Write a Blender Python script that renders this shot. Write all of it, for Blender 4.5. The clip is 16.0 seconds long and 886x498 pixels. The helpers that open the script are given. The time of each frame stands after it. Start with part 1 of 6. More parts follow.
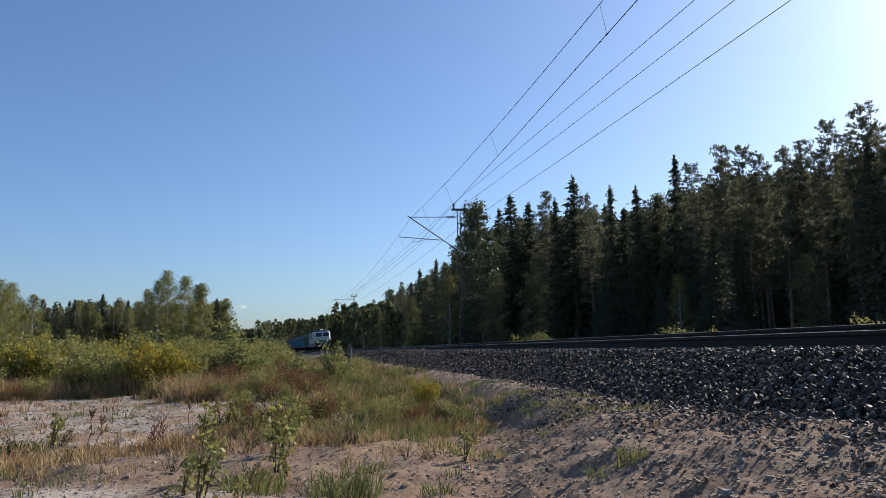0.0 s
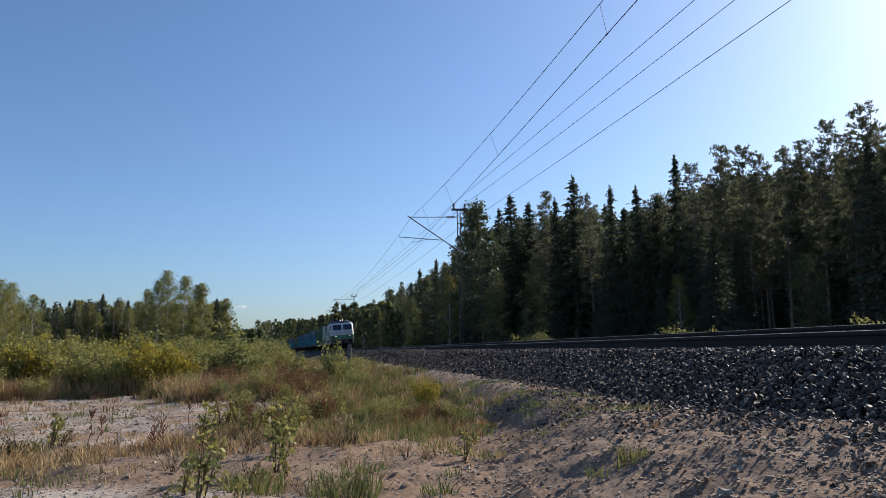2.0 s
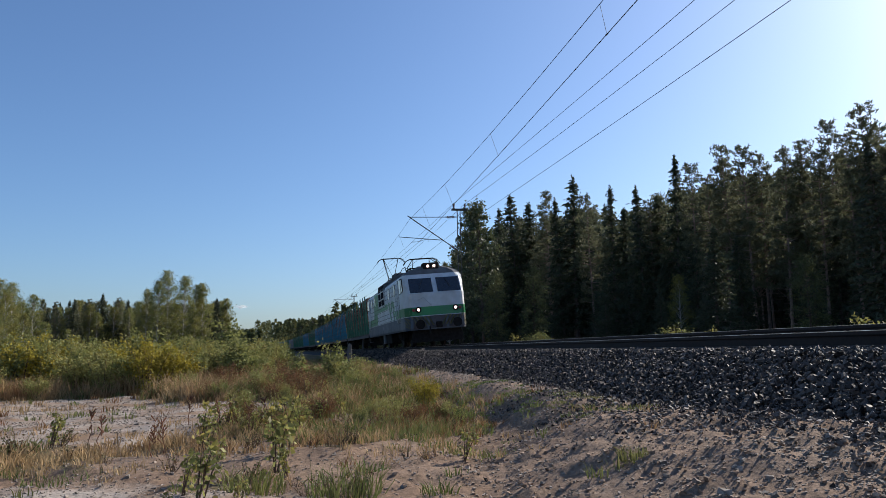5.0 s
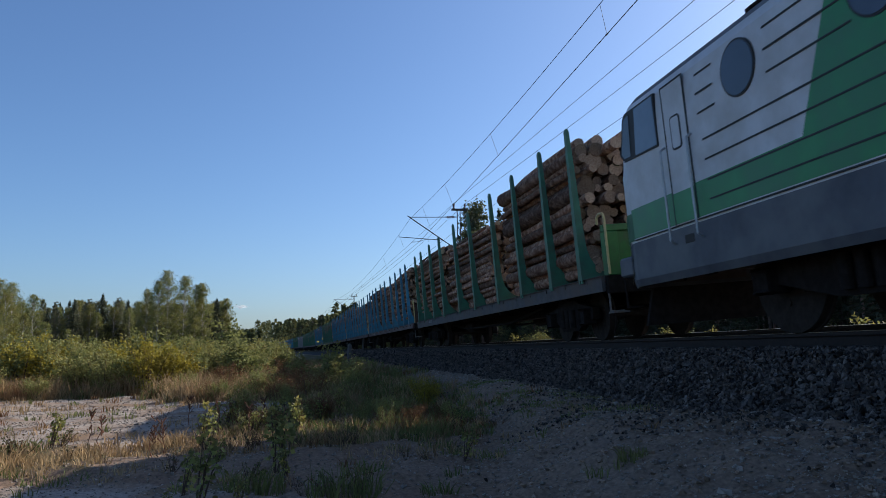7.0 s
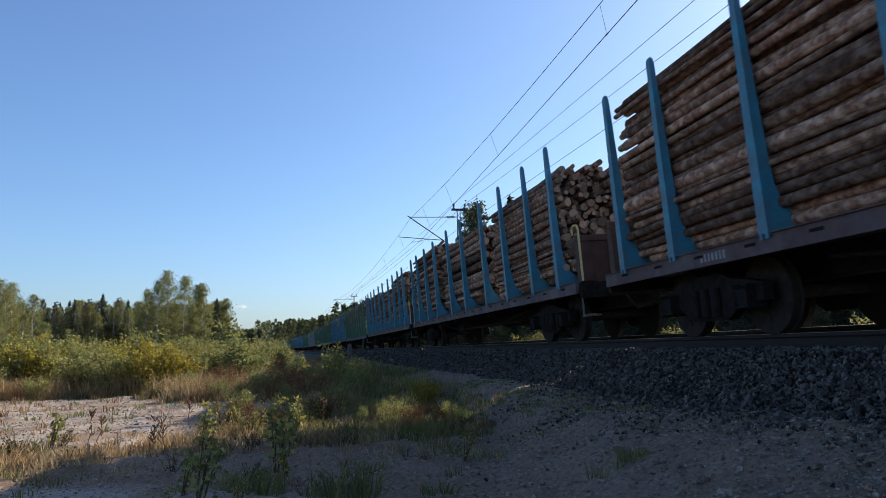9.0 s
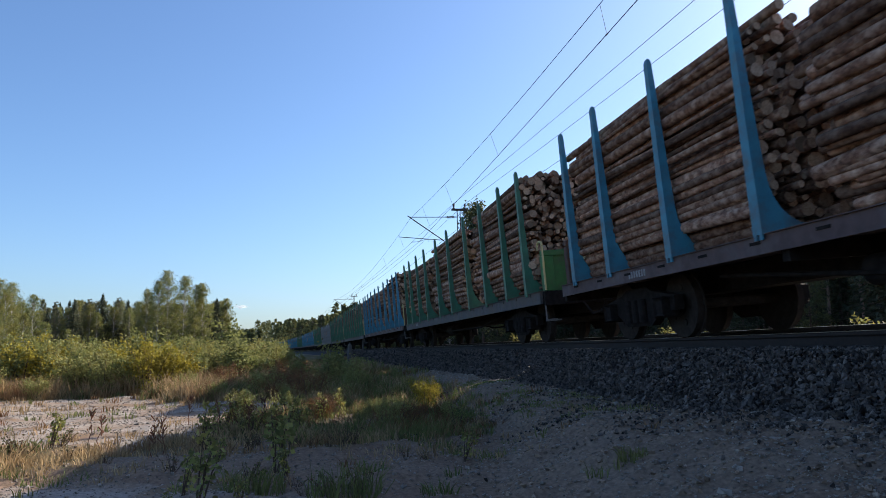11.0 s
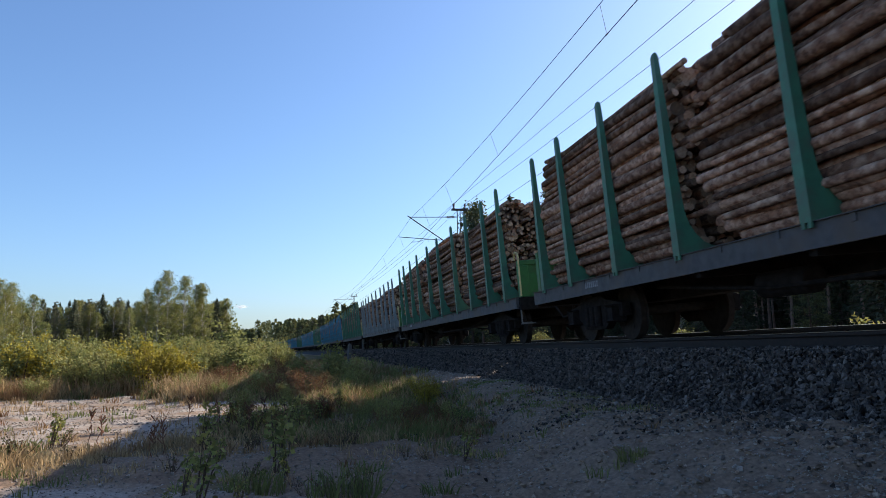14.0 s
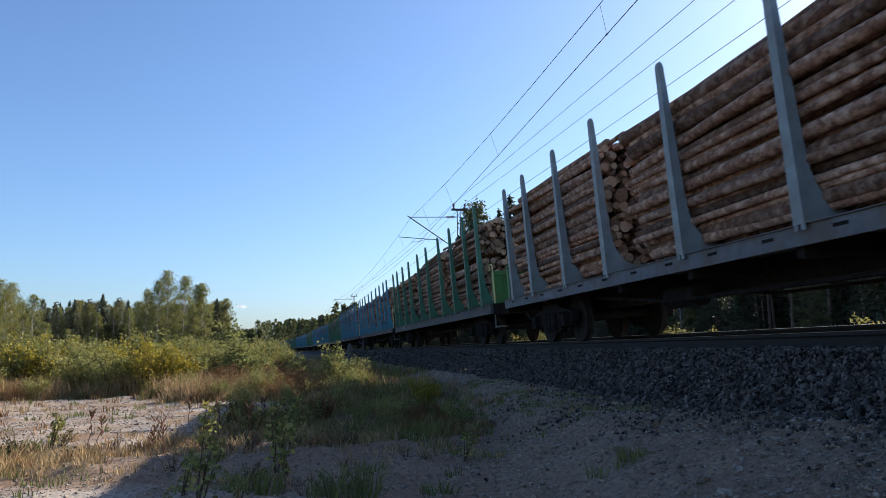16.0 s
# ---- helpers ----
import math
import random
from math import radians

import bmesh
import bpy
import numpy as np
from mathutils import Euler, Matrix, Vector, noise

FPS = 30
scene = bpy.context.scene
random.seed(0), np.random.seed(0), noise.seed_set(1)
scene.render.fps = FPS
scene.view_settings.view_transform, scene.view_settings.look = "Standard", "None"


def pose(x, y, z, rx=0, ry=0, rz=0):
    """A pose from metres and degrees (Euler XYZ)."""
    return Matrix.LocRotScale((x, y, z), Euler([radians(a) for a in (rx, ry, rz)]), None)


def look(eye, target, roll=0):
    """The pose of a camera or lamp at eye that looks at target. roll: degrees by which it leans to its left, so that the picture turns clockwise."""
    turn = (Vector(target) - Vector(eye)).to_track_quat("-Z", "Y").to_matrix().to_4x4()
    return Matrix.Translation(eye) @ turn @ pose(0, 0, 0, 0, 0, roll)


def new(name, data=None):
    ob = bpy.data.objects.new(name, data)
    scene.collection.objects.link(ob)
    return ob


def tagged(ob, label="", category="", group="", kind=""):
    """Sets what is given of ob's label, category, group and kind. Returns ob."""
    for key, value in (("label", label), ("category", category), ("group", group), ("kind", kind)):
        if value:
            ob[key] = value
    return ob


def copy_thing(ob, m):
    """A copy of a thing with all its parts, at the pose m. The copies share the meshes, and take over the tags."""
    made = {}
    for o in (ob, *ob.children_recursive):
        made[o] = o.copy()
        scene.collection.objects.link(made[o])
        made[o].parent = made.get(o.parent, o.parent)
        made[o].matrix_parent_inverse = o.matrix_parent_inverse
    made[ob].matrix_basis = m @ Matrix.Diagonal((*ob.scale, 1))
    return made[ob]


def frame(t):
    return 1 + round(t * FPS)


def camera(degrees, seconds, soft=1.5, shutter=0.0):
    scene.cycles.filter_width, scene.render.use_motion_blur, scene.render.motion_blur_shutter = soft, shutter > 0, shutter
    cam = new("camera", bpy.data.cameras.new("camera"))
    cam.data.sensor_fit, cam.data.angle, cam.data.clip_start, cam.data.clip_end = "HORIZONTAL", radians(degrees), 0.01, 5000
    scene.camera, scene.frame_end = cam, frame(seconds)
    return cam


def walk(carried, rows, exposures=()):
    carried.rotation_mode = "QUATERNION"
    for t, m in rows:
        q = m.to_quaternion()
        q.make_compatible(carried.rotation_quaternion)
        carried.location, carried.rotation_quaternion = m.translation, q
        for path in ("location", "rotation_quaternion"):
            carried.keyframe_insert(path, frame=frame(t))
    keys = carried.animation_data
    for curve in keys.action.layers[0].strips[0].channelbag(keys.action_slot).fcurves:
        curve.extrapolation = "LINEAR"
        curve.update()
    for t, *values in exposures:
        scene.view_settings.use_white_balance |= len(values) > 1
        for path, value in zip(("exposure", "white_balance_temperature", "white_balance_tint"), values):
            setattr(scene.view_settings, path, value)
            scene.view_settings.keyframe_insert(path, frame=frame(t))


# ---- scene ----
# ---- camera ----
# Rails lie at RZ above the trackside ground; the track is an arc of radius RAD that passes the camera at the distance DIST.
DIST, RAD, CANT, RZ = 6.347, 2839.6, 3.81, 1.10
EYE = Vector((0, 0, RZ - 0.15))
YAW, PITCH = radians(10.546), radians(7.752)
AIM = EYE + Vector((math.sin(YAW) * math.cos(PITCH), math.cos(YAW) * math.cos(PITCH), math.sin(PITCH)))
cam = camera(62.35, 16.0, soft=0.8, shutter=0.05)
HOLD = look(EYE, AIM, -1.11)
walk(cam, [(0, HOLD), (16, HOLD)], [(0, 0.47, 6380, 10), (4.2, 0.46, 6380, 10), (6.3, 0.37, 6150, 10), (7, 0.39, 6150, 10), (8, 0.57, 6300, 10), (9, 0.79, 6420, 10), (12.5, 0.91, 6420, 10), (15, 0.94, 6420, 10), (16, 0.90, 6420, 10)])

# ---- sky and sun ----
SUN_AZ, SUN_EL = 63.0, 31.0          # degrees from +Y towards +X, and above the horizon
sky = bpy.data.worlds.new("sky")
scene.world = sky
sky.use_nodes = True
wt = sky.node_tree
st = wt.nodes.new("ShaderNodeTexSky")
st.sky_type = "NISHITA"
st.sun_disc = False
st.sun_elevation, st.sun_rotation = radians(SUN_EL), radians(SUN_AZ)
st.altitude, st.air_density, st.dust_density, st.ozone_density = 100, 1.0, 1.38, 6.7
wt.links.new(st.outputs[0], wt.nodes["Background"].inputs[0])
wt.nodes["Background"].inputs[1].default_value = 0.108
sun = new("sun", bpy.data.lights.new("sun", "SUN"))
sun.data.energy, sun.data.angle, sun.data.color = 5.0, radians(0.53), (1.0, 0.915, 0.79)
az, el = radians(SUN_AZ), radians(SUN_EL)
sun.matrix_world = look((30, 15, 40), Vector((30, 15, 40)) - Vector((math.sin(az) * math.cos(el), math.cos(az) * math.cos(el), math.sin(el))))


# ---- materials ----
def surface(name, c1, c2, size=0.3, rough=0.8, bump=0.0, metal=0.0, c3=None, size3=2.0, vary=0.0, bumpsize=None, spec=0.5, island=False, see=0.0, stretch=1.0):
    """A mottled surface: two tones in patches of that size (m), a third in larger stains, relief, and a change from piece to piece."""
    m = bpy.data.materials.new(name)
    m.use_nodes = True
    t, n, l = m.node_tree, m.node_tree.nodes, m.node_tree.links
    b = n["Principled BSDF"]
    co = n.new("ShaderNodeTexCoord")
    where = co.outputs["Object"]
    if stretch != 1.0:                        # patches drawn out along y
        mp = n.new("ShaderNodeMapping")
        mp.inputs["Scale"].default_value = (1.0, stretch, 1.0)
        l.new(where, mp.inputs["Vector"])
        where = mp.outputs[0]
    def noise_at(s, detail=5.0):
        k = n.new("ShaderNodeTexNoise")
        k.inputs["Scale"].default_value = 1.0 / s
        k.inputs["Detail"].default_value = detail
        k.inputs["Roughness"].default_value = 0.6
        l.new(where, k.inputs["Vector"])
        return k
    def ramp(src, lo, hi):
        k = n.new("ShaderNodeMapRange")
        k.inputs[1].default_value, k.inputs[2].default_value = lo, hi
        l.new(src, k.inputs[0])
        return k.outputs[0]
    def mix(f, a, c, blend="MIX"):
        k = n.new("ShaderNodeMix")
        k.data_type, k.blend_type = "RGBA", blend
        for v, i in ((f, 0), (a, 6), (c, 7)):
            if hasattr(v, "links"):
                l.new(v, k.inputs[i])
            elif i == 0:
                k.inputs[i].default_value = v
            else:
                k.inputs[i].default_value = (*v, 1)
        return k.outputs[2]
    fine = noise_at(size)
    col = mix(ramp(fine.outputs[0], 0.35, 0.65), c1, c2)
    if c3:
        col = mix(ramp(noise_at(size3, 4.0).outputs[0], 0.45, 0.68), col, c3)
    if vary:
        if island:
            g = n.new("ShaderNodeNewGeometry").outputs["Random Per Island"]
        else:
            g = n.new("ShaderNodeObjectInfo").outputs["Random"]
        hs = n.new("ShaderNodeHueSaturation")
        k = n.new("ShaderNodeMapRange")
        k.inputs[3].default_value, k.inputs[4].default_value = 1 - vary, 1 + vary
        l.new(g, k.inputs[0])
        l.new(k.outputs[0], hs.inputs["Value"])
        l.new(col, hs.inputs["Color"])
        col = hs.outputs[0]
    l.new(col, b.inputs["Base Color"])
    b.inputs["Roughness"].default_value = rough
    b.inputs["Metallic"].default_value = metal
    b.inputs["Specular IOR Level"].default_value = spec
    if bump:
        k = n.new("ShaderNodeBump")
        k.inputs["Strength"].default_value = 0.7
        k.inputs["Distance"].default_value = bump
        l.new(noise_at(bumpsize or size * 0.5, 6.0).outputs[0], k.inputs["Height"])
        l.new(k.outputs[0], b.inputs["Normal"])
    if see:                                   # thin leaves let light through
        tr = n.new("ShaderNodeBsdfTranslucent")
        l.new(col, tr.inputs["Color"])
        ms = n.new("ShaderNodeMixShader")
        ms.inputs[0].default_value = see
        l.new(b.outputs[0], ms.inputs[1])
        l.new(tr.outputs[0], ms.inputs[2])
        l.new(ms.outputs[0], n["Material Output"].inputs["Surface"])
    return m


def glow(name, colour, power):
    m = bpy.data.materials.new(name)
    m.use_nodes = True
    b = m.node_tree.nodes["Principled BSDF"]
    b.inputs["Base Color"].default_value = (*colour, 1)
    b.inputs["Emission Color"].default_value = (*colour, 1)
    b.inputs["Emission Strength"].default_value = power
    return m


M = {}
# Bed far darker than its stones: the shade of their gaps, put into colour.
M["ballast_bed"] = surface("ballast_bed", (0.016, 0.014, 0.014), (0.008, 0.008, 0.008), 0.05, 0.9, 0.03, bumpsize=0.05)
M["stone"] = surface("granite_ballast", (0.108, 0.086, 0.072), (0.044, 0.035, 0.030), 0.03, 0.65, 0.003, vary=0.9, island=True, spec=0.2)
M["pebble"] = surface("field_stone", (0.30, 0.25, 0.205), (0.19, 0.155, 0.125), 0.03, 0.9, 0.004, vary=0.4, island=True)
M["rail"] = surface("rusty_rail", (0.030, 0.019, 0.015), (0.018, 0.013, 0.011), 0.05, 0.85, 0.001)
M["railtop"] = surface("polished_rail_head", (0.5, 0.48, 0.46), (0.4, 0.38, 0.36), 0.1, 0.3, metal=1.0)
M["concrete"] = surface("weathered_concrete", (0.13, 0.12, 0.112), (0.08, 0.074, 0.07), 0.1, 0.9, 0.002)
M["steel"] = surface("weathered_mast_steel", (0.06, 0.058, 0.055), (0.04, 0.038, 0.036), 0.2, 0.7, metal=0.2)
M["wire"] = surface("copper_wire", (0.035, 0.033, 0.03), (0.025, 0.023, 0.02), 0.3, 0.8, spec=0.2)
M["ceramic"] = surface("insulator_brown", (0.09, 0.045, 0.03), (0.07, 0.035, 0.025), 0.1, 0.25)
M["under"] = surface("sooty_underframe", (0.028, 0.023, 0.021), (0.015, 0.0125, 0.0115), 0.12, 0.9, 0.003, spec=0.08)
M["wheel"] = surface("worn_wheel_steel", (0.045, 0.036, 0.031), (0.026, 0.021, 0.018), 0.1, 0.85, spec=0.12)
M["bark"] = surface("pine_bark", (0.265, 0.142, 0.092), (0.098, 0.052, 0.037), 0.05, 0.95, 0.012, c3=(0.44, 0.295, 0.215), size3=0.11, vary=0.62, bumpsize=0.035, spec=0.2, stretch=0.7)
M["barks"] = surface("stacked_log_bark", (0.265, 0.142, 0.092), (0.098, 0.052, 0.037), 0.05, 0.95, 0.012, c3=(0.44, 0.295, 0.215), size3=0.11, vary=0.62, bumpsize=0.035, island=True, spec=0.2, stretch=0.7)
M["cut"] = surface("sawn_log_end", (0.44, 0.30, 0.20), (0.28, 0.175, 0.11), 0.03, 0.9, 0.001, vary=0.55, spec=0.2)
M["cuts"] = surface("stacked_log_ends", (0.44, 0.30, 0.20), (0.28, 0.175, 0.11), 0.03, 0.9, 0.001, vary=0.55, island=True, spec=0.2)


# ---- helpers for building ----
def part(name, bm, material, parent=None, label="", at=None, smooth=False):
    """Links a bmesh as one mesh object, under a thing where one is given."""
    me = bpy.data.meshes.new(name)
    bm.to_mesh(me)
    bm.free()
    for k in (material if isinstance(material, (list, tuple)) else [material]):
        me.materials.append(k)
    if smooth:
        me.shade_smooth()
    return place(name, me, parent, label, at)


def place(name, me, parent=None, label="", at=None):
    ob = new(name, me)
    if parent is not None:
        ob.parent = parent
    if at is not None:
        ob.matrix_basis = at
    if label:
        ob["label"] = label
    return ob


def mesh_of(name, verts, faces, material, slots=None, smooth=False):
    me = bpy.data.meshes.new(name)
    me.from_pydata([tuple(v) for v in verts], [], [tuple(f) for f in faces])
    for k in (material if isinstance(material, (list, tuple)) else [material]):
        me.materials.append(k)
    if slots is not None:
        me.polygons.foreach_set("material_index", np.asarray(slots, dtype=np.int32))
    if smooth:
        me.shade_smooth()
    me.update()
    return me


def box(bm, x0, x1, y0, y1, z0, z1, bevel=0.0, m=None):
    g = bmesh.ops.create_cube(bm, size=1.0)["verts"]
    for v in g:
        v.co = Vector((x0 + (v.co.x + 0.5) * (x1 - x0), y0 + (v.co.y + 0.5) * (y1 - y0), z0 + (v.co.z + 0.5) * (z1 - z0)))
    if bevel:
        es = list({e for v in g for e in v.link_edges})
        g = bmesh.ops.bevel(bm, geom=es, offset=bevel, segments=1, affect="EDGES")["verts"]
    if m is not None:
        bmesh.ops.transform(bm, matrix=m, verts=list({v for v in g}))
    return g


def tube(bm, a, b, r, r2=None, n=8):
    a, b = Vector(a), Vector(b)
    d = b - a
    m = Matrix.Translation((a + b) / 2) @ d.to_track_quat("Z", "Y").to_matrix().to_4x4()
    return bmesh.ops.create_cone(bm, cap_ends=True, segments=n, radius1=r, radius2=r if r2 is None else r2, depth=d.length, matrix=m)["verts"]


def pipe(bm, pts, r, n=6):
    for a, b in zip(pts, pts[1:]):
        tube(bm, a, b, r, n=n)


def prism(bm, outline, axis, lo, hi):
    """A flat outline pulled out along an axis ('x', 'y' or 'z') from lo to hi."""
    def p(u, v, w):
        return {"x": (w, u, v), "y": (u, w, v), "z": (u, v, w)}[axis]
    a = [bm.verts.new(p(u, v, lo)) for u, v in outline]
    b = [bm.verts.new(p(u, v, hi)) for u, v in outline]
    fs = [bm.faces.new(a), bm.faces.new(b)]
    for i in range(len(a)):
        j = (i + 1) % len(a)
        fs.append(bm.faces.new((a[i], a[j], b[j], b[i])))
    bmesh.ops.recalc_face_normals(bm, faces=fs)


def along(s, a=0.0, b=0.0):
    """The place s metres along the arc, a across it (outwards), b above the rails, with the cant."""
    c, ph = radians(CANT), s / RAD
    lat, z = a * math.cos(c) - b * math.sin(c), b * math.cos(c) + a * math.sin(c)
    return Vector((DIST - RAD + (RAD + lat) * math.cos(ph), (RAD + lat) * math.sin(ph), RZ + z))


def level(s, a=0.0, z=0.0):
    """The same without the cant: a across, z above the rails' plane at the track's middle."""
    ph = s / RAD
    return Vector((DIST - RAD + (RAD + a) * math.cos(ph), (RAD + a) * math.sin(ph), RZ + z))


def on_track(s):
    p = along(s)
    return pose(p.x, p.y, p.z, 0, -CANT, math.degrees(s / RAD))


def across(x, y):
    """How far a place lies from the track's middle, towards the camera's side."""
    return RAD - math.hypot(x - (DIST - RAD), y)


def smooth01(t):
    t = min(1.0, max(0.0, t))
    return t * t * (3 - 2 * t)


# ---- ground ----
def rough_ground(x, y):
    """Clods and ruts of the churned sand, strongest beside the ballast."""
    k = 0.45 + 0.55 * smooth01((x + 0.2) / 1.6)
    a, b, c = noise.noise((x * 2.6, y * 4.4, 19.0)), noise.noise((x * 6.3, y * 7.5, 29.0)), noise.noise((x * 11.5, y * 12.5, 49.0))
    return k * (0.078 * max(0.0, a - 0.02) + 0.056 * max(0.0, b - 0.05) + 0.032 * max(0.0, c) + 0.015 * noise.noise((x * 19, y * 19, 39.0)))


def ground_z(x, y):
    d = across(x, y)
    z = 0.0
    toe = 3.0
    near = smooth01((14 - abs(y)) / 10)
    if d > 0:
        k = smooth01((y - 5.6) / 2.2) * smooth01((14.5 - y) / 3.0)      # here the bench ends in a short bank
        edge = toe + k * (0.22 + 0.30 * noise.noise((y * 0.9, 2.0, 6.0)))
        z += 0.36 * (1 - smooth01((d - edge) / (2.6 - 1.75 * k)))
    else:
        z += 0.3 - 0.5 * smooth01((-d - 3.2) / 2.0) + 0.3 * smooth01((-d - 7) / 6)
    if d > 2.6:
        k = smooth01((d - 2.6) / 0.6)
        z += k * (0.10 * noise.noise((x * 0.35, y * 0.35, 1.0)) + 0.05 * noise.noise((x * 1.1, y * 1.1, 5.0)) + near * (0.06 * noise.noise((x * 1.9, y * 2.4, 9.0)) + rough_ground(x, y)))
    if d > 3.2:                                # a worn rut and its bank along the ballast's foot
        k = smooth01((y - 5.0) / 2.0) * smooth01((13.0 - y) / 3.0)
        w = 0.35 * noise.noise((y * 0.5, 3.0, 8.0))
        z += k * (0.07 * math.exp(-((d - 3.75 - w) / 0.35) ** 2) - 0.11 * math.exp(-((d - 4.6 - w) / 0.4) ** 2) * (0.5 + noise.noise((x, y, 14.0))))
    if math.hypot(x, y) > 60:
        z += 0.25 * noise.noise((x * 0.02, y * 0.02, 3.0)) * smooth01((math.hypot(x, y) - 60) / 60) if d > 8 else 0
    return z


def steps(a, b, fine, coarse):
    """Grid lines, finest near 0."""
    out, v = [], 0.0
    while v < b:
        out.append(v)
        v += min(coarse, fine + abs(v) * 0.035 if abs(v) > 9 else fine)
    out.append(b)
    neg, v = [], 0.0
    while v > a:
        v -= min(coarse, fine + abs(v) * 0.035 if abs(v) > 9 else fine)
        neg.append(max(v, a))
    return neg[::-1] + out


def pale_patch(x, y):
    """The bare pale gravel beside the meadow."""
    e = ((x + 5.4) / 5.0) ** 2 + ((y - 13.0) / 5.6) ** 2 + 0.7 * noise.noise((x * 0.45, y * 0.3, 7.7)) + 0.35 * noise.noise((x * 1.4, y * 1.1, 2.2))
    f = ((x + 1.9) / 1.9) ** 2 + ((y - 5.0) / 1.2) ** 2 + 0.9 * noise.noise((x * 0.9, y * 0.9, 17.7)) + 0.4 * noise.noise((x * 2.2, y * 2.2, 12.2))
    return max(1 - smooth01((e - 0.75) / 0.4), 0.8 * (1 - smooth01((f - 0.7) / 0.5)))


def grass_zone(x, y):
    """0 on bare ground, 1 in the meadow."""
    d = across(x, y)
    if d < 3.2:
        return 0.0
    k = smooth01((2.7 - x + 0.8 * noise.noise((x * 0.6, y * 0.6, 61.0))) / 1.4) * smooth01((y - 5.8 + 1.2 * noise.noise((x * 0.5, y * 0.5, 62.0))) / 2.6)
    k = max(k, smooth01((d - 4.6) / 1.2) * smooth01((y - 13) / 5), smooth01((-x - 9) / 5))
    k = max(k, 0.5 * smooth01((0.9 - x) / 1.2) * smooth01(0.5 + 1.6 * noise.noise((x * 0.9, y * 0.9, 63.0))))
    k *= smooth01(0.62 + 1.3 * noise.noise((x * 0.75, y * 0.75, 64.0)) + 0.5 * smooth01((y - 11) / 5))
    k *= 1 - pale_patch(x, y)
    return k


def ground_material():
    """Sandy soil, meadow earth and pale gravel, mixed by two cover values of the ground mesh with a ragged edge."""
    m = bpy.data.materials.new("trackside_ground")
    m.use_nodes = True
    n, l = m.node_tree.nodes, m.node_tree.links
    b = n["Principled BSDF"]
    co = n.new("ShaderNodeTexCoord")
    def tex(size, detail=6.0):
        k = n.new("ShaderNodeTexNoise")
        k.inputs["Scale"].default_value, k.inputs["Detail"].default_value, k.inputs["Roughness"].default_value = 1 / size, detail, 0.65
        l.new(co.outputs["Object"], k.inputs["Vector"])
        return k.outputs[0]
    def span(src, lo, hi):
        k = n.new("ShaderNodeMapRange")
        k.inputs[1].default_value, k.inputs[2].default_value = lo, hi
        l.new(src, k.inputs[0])
        return k.outputs[0]
    def mix(f, a, c):
        k = n.new("ShaderNodeMix")
        k.data_type = "RGBA"
        l.new(f, k.inputs[0])
        for v, i in ((a, 6), (c, 7)):
            if hasattr(v, "links"):
                l.new(v, k.inputs[i])
            else:
                k.inputs[i].default_value = (*v, 1)
        return k.outputs[2]
    def cover(name):
        k = n.new("ShaderNodeAttribute")
        k.attribute_name = name
        s = n.new("ShaderNodeMath")
        s.operation = "ADD"
        l.new(k.outputs["Fac"], s.inputs[0])
        l.new(span(tex(0.5), 0.2, 0.8), s.inputs[1])
        return span(s.outputs[0], 0.85, 1.1)
    grain = span(tex(0.035), 0.35, 0.65)
    stain = span(tex(1.3, 4.0), 0.4, 0.65)
    soil = mix(stain, mix(grain, (0.26, 0.17, 0.113), (0.122, 0.082, 0.056)), mix(grain, (0.292, 0.207, 0.149), (0.162, 0.115, 0.083)))
    meadow = mix(stain, mix(grain, (0.15, 0.105, 0.05), (0.085, 0.075, 0.03)), mix(grain, (0.10, 0.10, 0.04), (0.06, 0.06, 0.025)))
    pale = mix(span(tex(0.7, 5.0), 0.40, 0.60), mix(grain, (0.38, 0.325, 0.275), (0.24, 0.205, 0.175)), mix(grain, (0.24, 0.155, 0.095), (0.18, 0.12, 0.08)))
    l.new(mix(cover("bare_gravel"), mix(cover("meadow"), soil, meadow), pale), b.inputs["Base Color"])
    b.inputs["Roughness"].default_value = 0.95
    b.inputs["Specular IOR Level"].default_value = 0.15
    bp = n.new("ShaderNodeBump")
    bp.inputs["Strength"].default_value, bp.inputs["Distance"].default_value = 0.8, 0.02
    l.new(tex(0.05, 7.0), bp.inputs["Height"])
    l.new(bp.outputs[0], b.inputs["Normal"])
    return m


def build_ground():
    xs, ys = steps(-1500, 1500, 0.055, 120), steps(-1200, 2500, 0.055, 120)
    verts, faces, meadow, bare = [], [], [], []
    for y in ys:
        for x in xs:
            verts.append((x, y, ground_z(x, y)))
            meadow.append(grass_zone(x, y))
            bare.append(pale_patch(x, y))
    w = len(xs)
    for j in range(len(ys) - 1):
        for i in range(w - 1):
            faces.append((j * w + i, j * w + i + 1, j * w + i + 1 + w, j * w + i + w))
    me = mesh_of("ground", verts, faces, ground_material(), None, True)
    for name, values in (("meadow", meadow), ("bare_gravel", bare)):
        me.attributes.new(name, "FLOAT", "POINT").data.foreach_set("value", np.asarray(values, dtype=np.float32))
    return tagged(new("ground", me), "sandy gravel ground with dry meadow beside the railway", "ground", kind="structure")


GROUND = build_ground()


# ---- track ----
S0, S1 = -70.0, 720.0


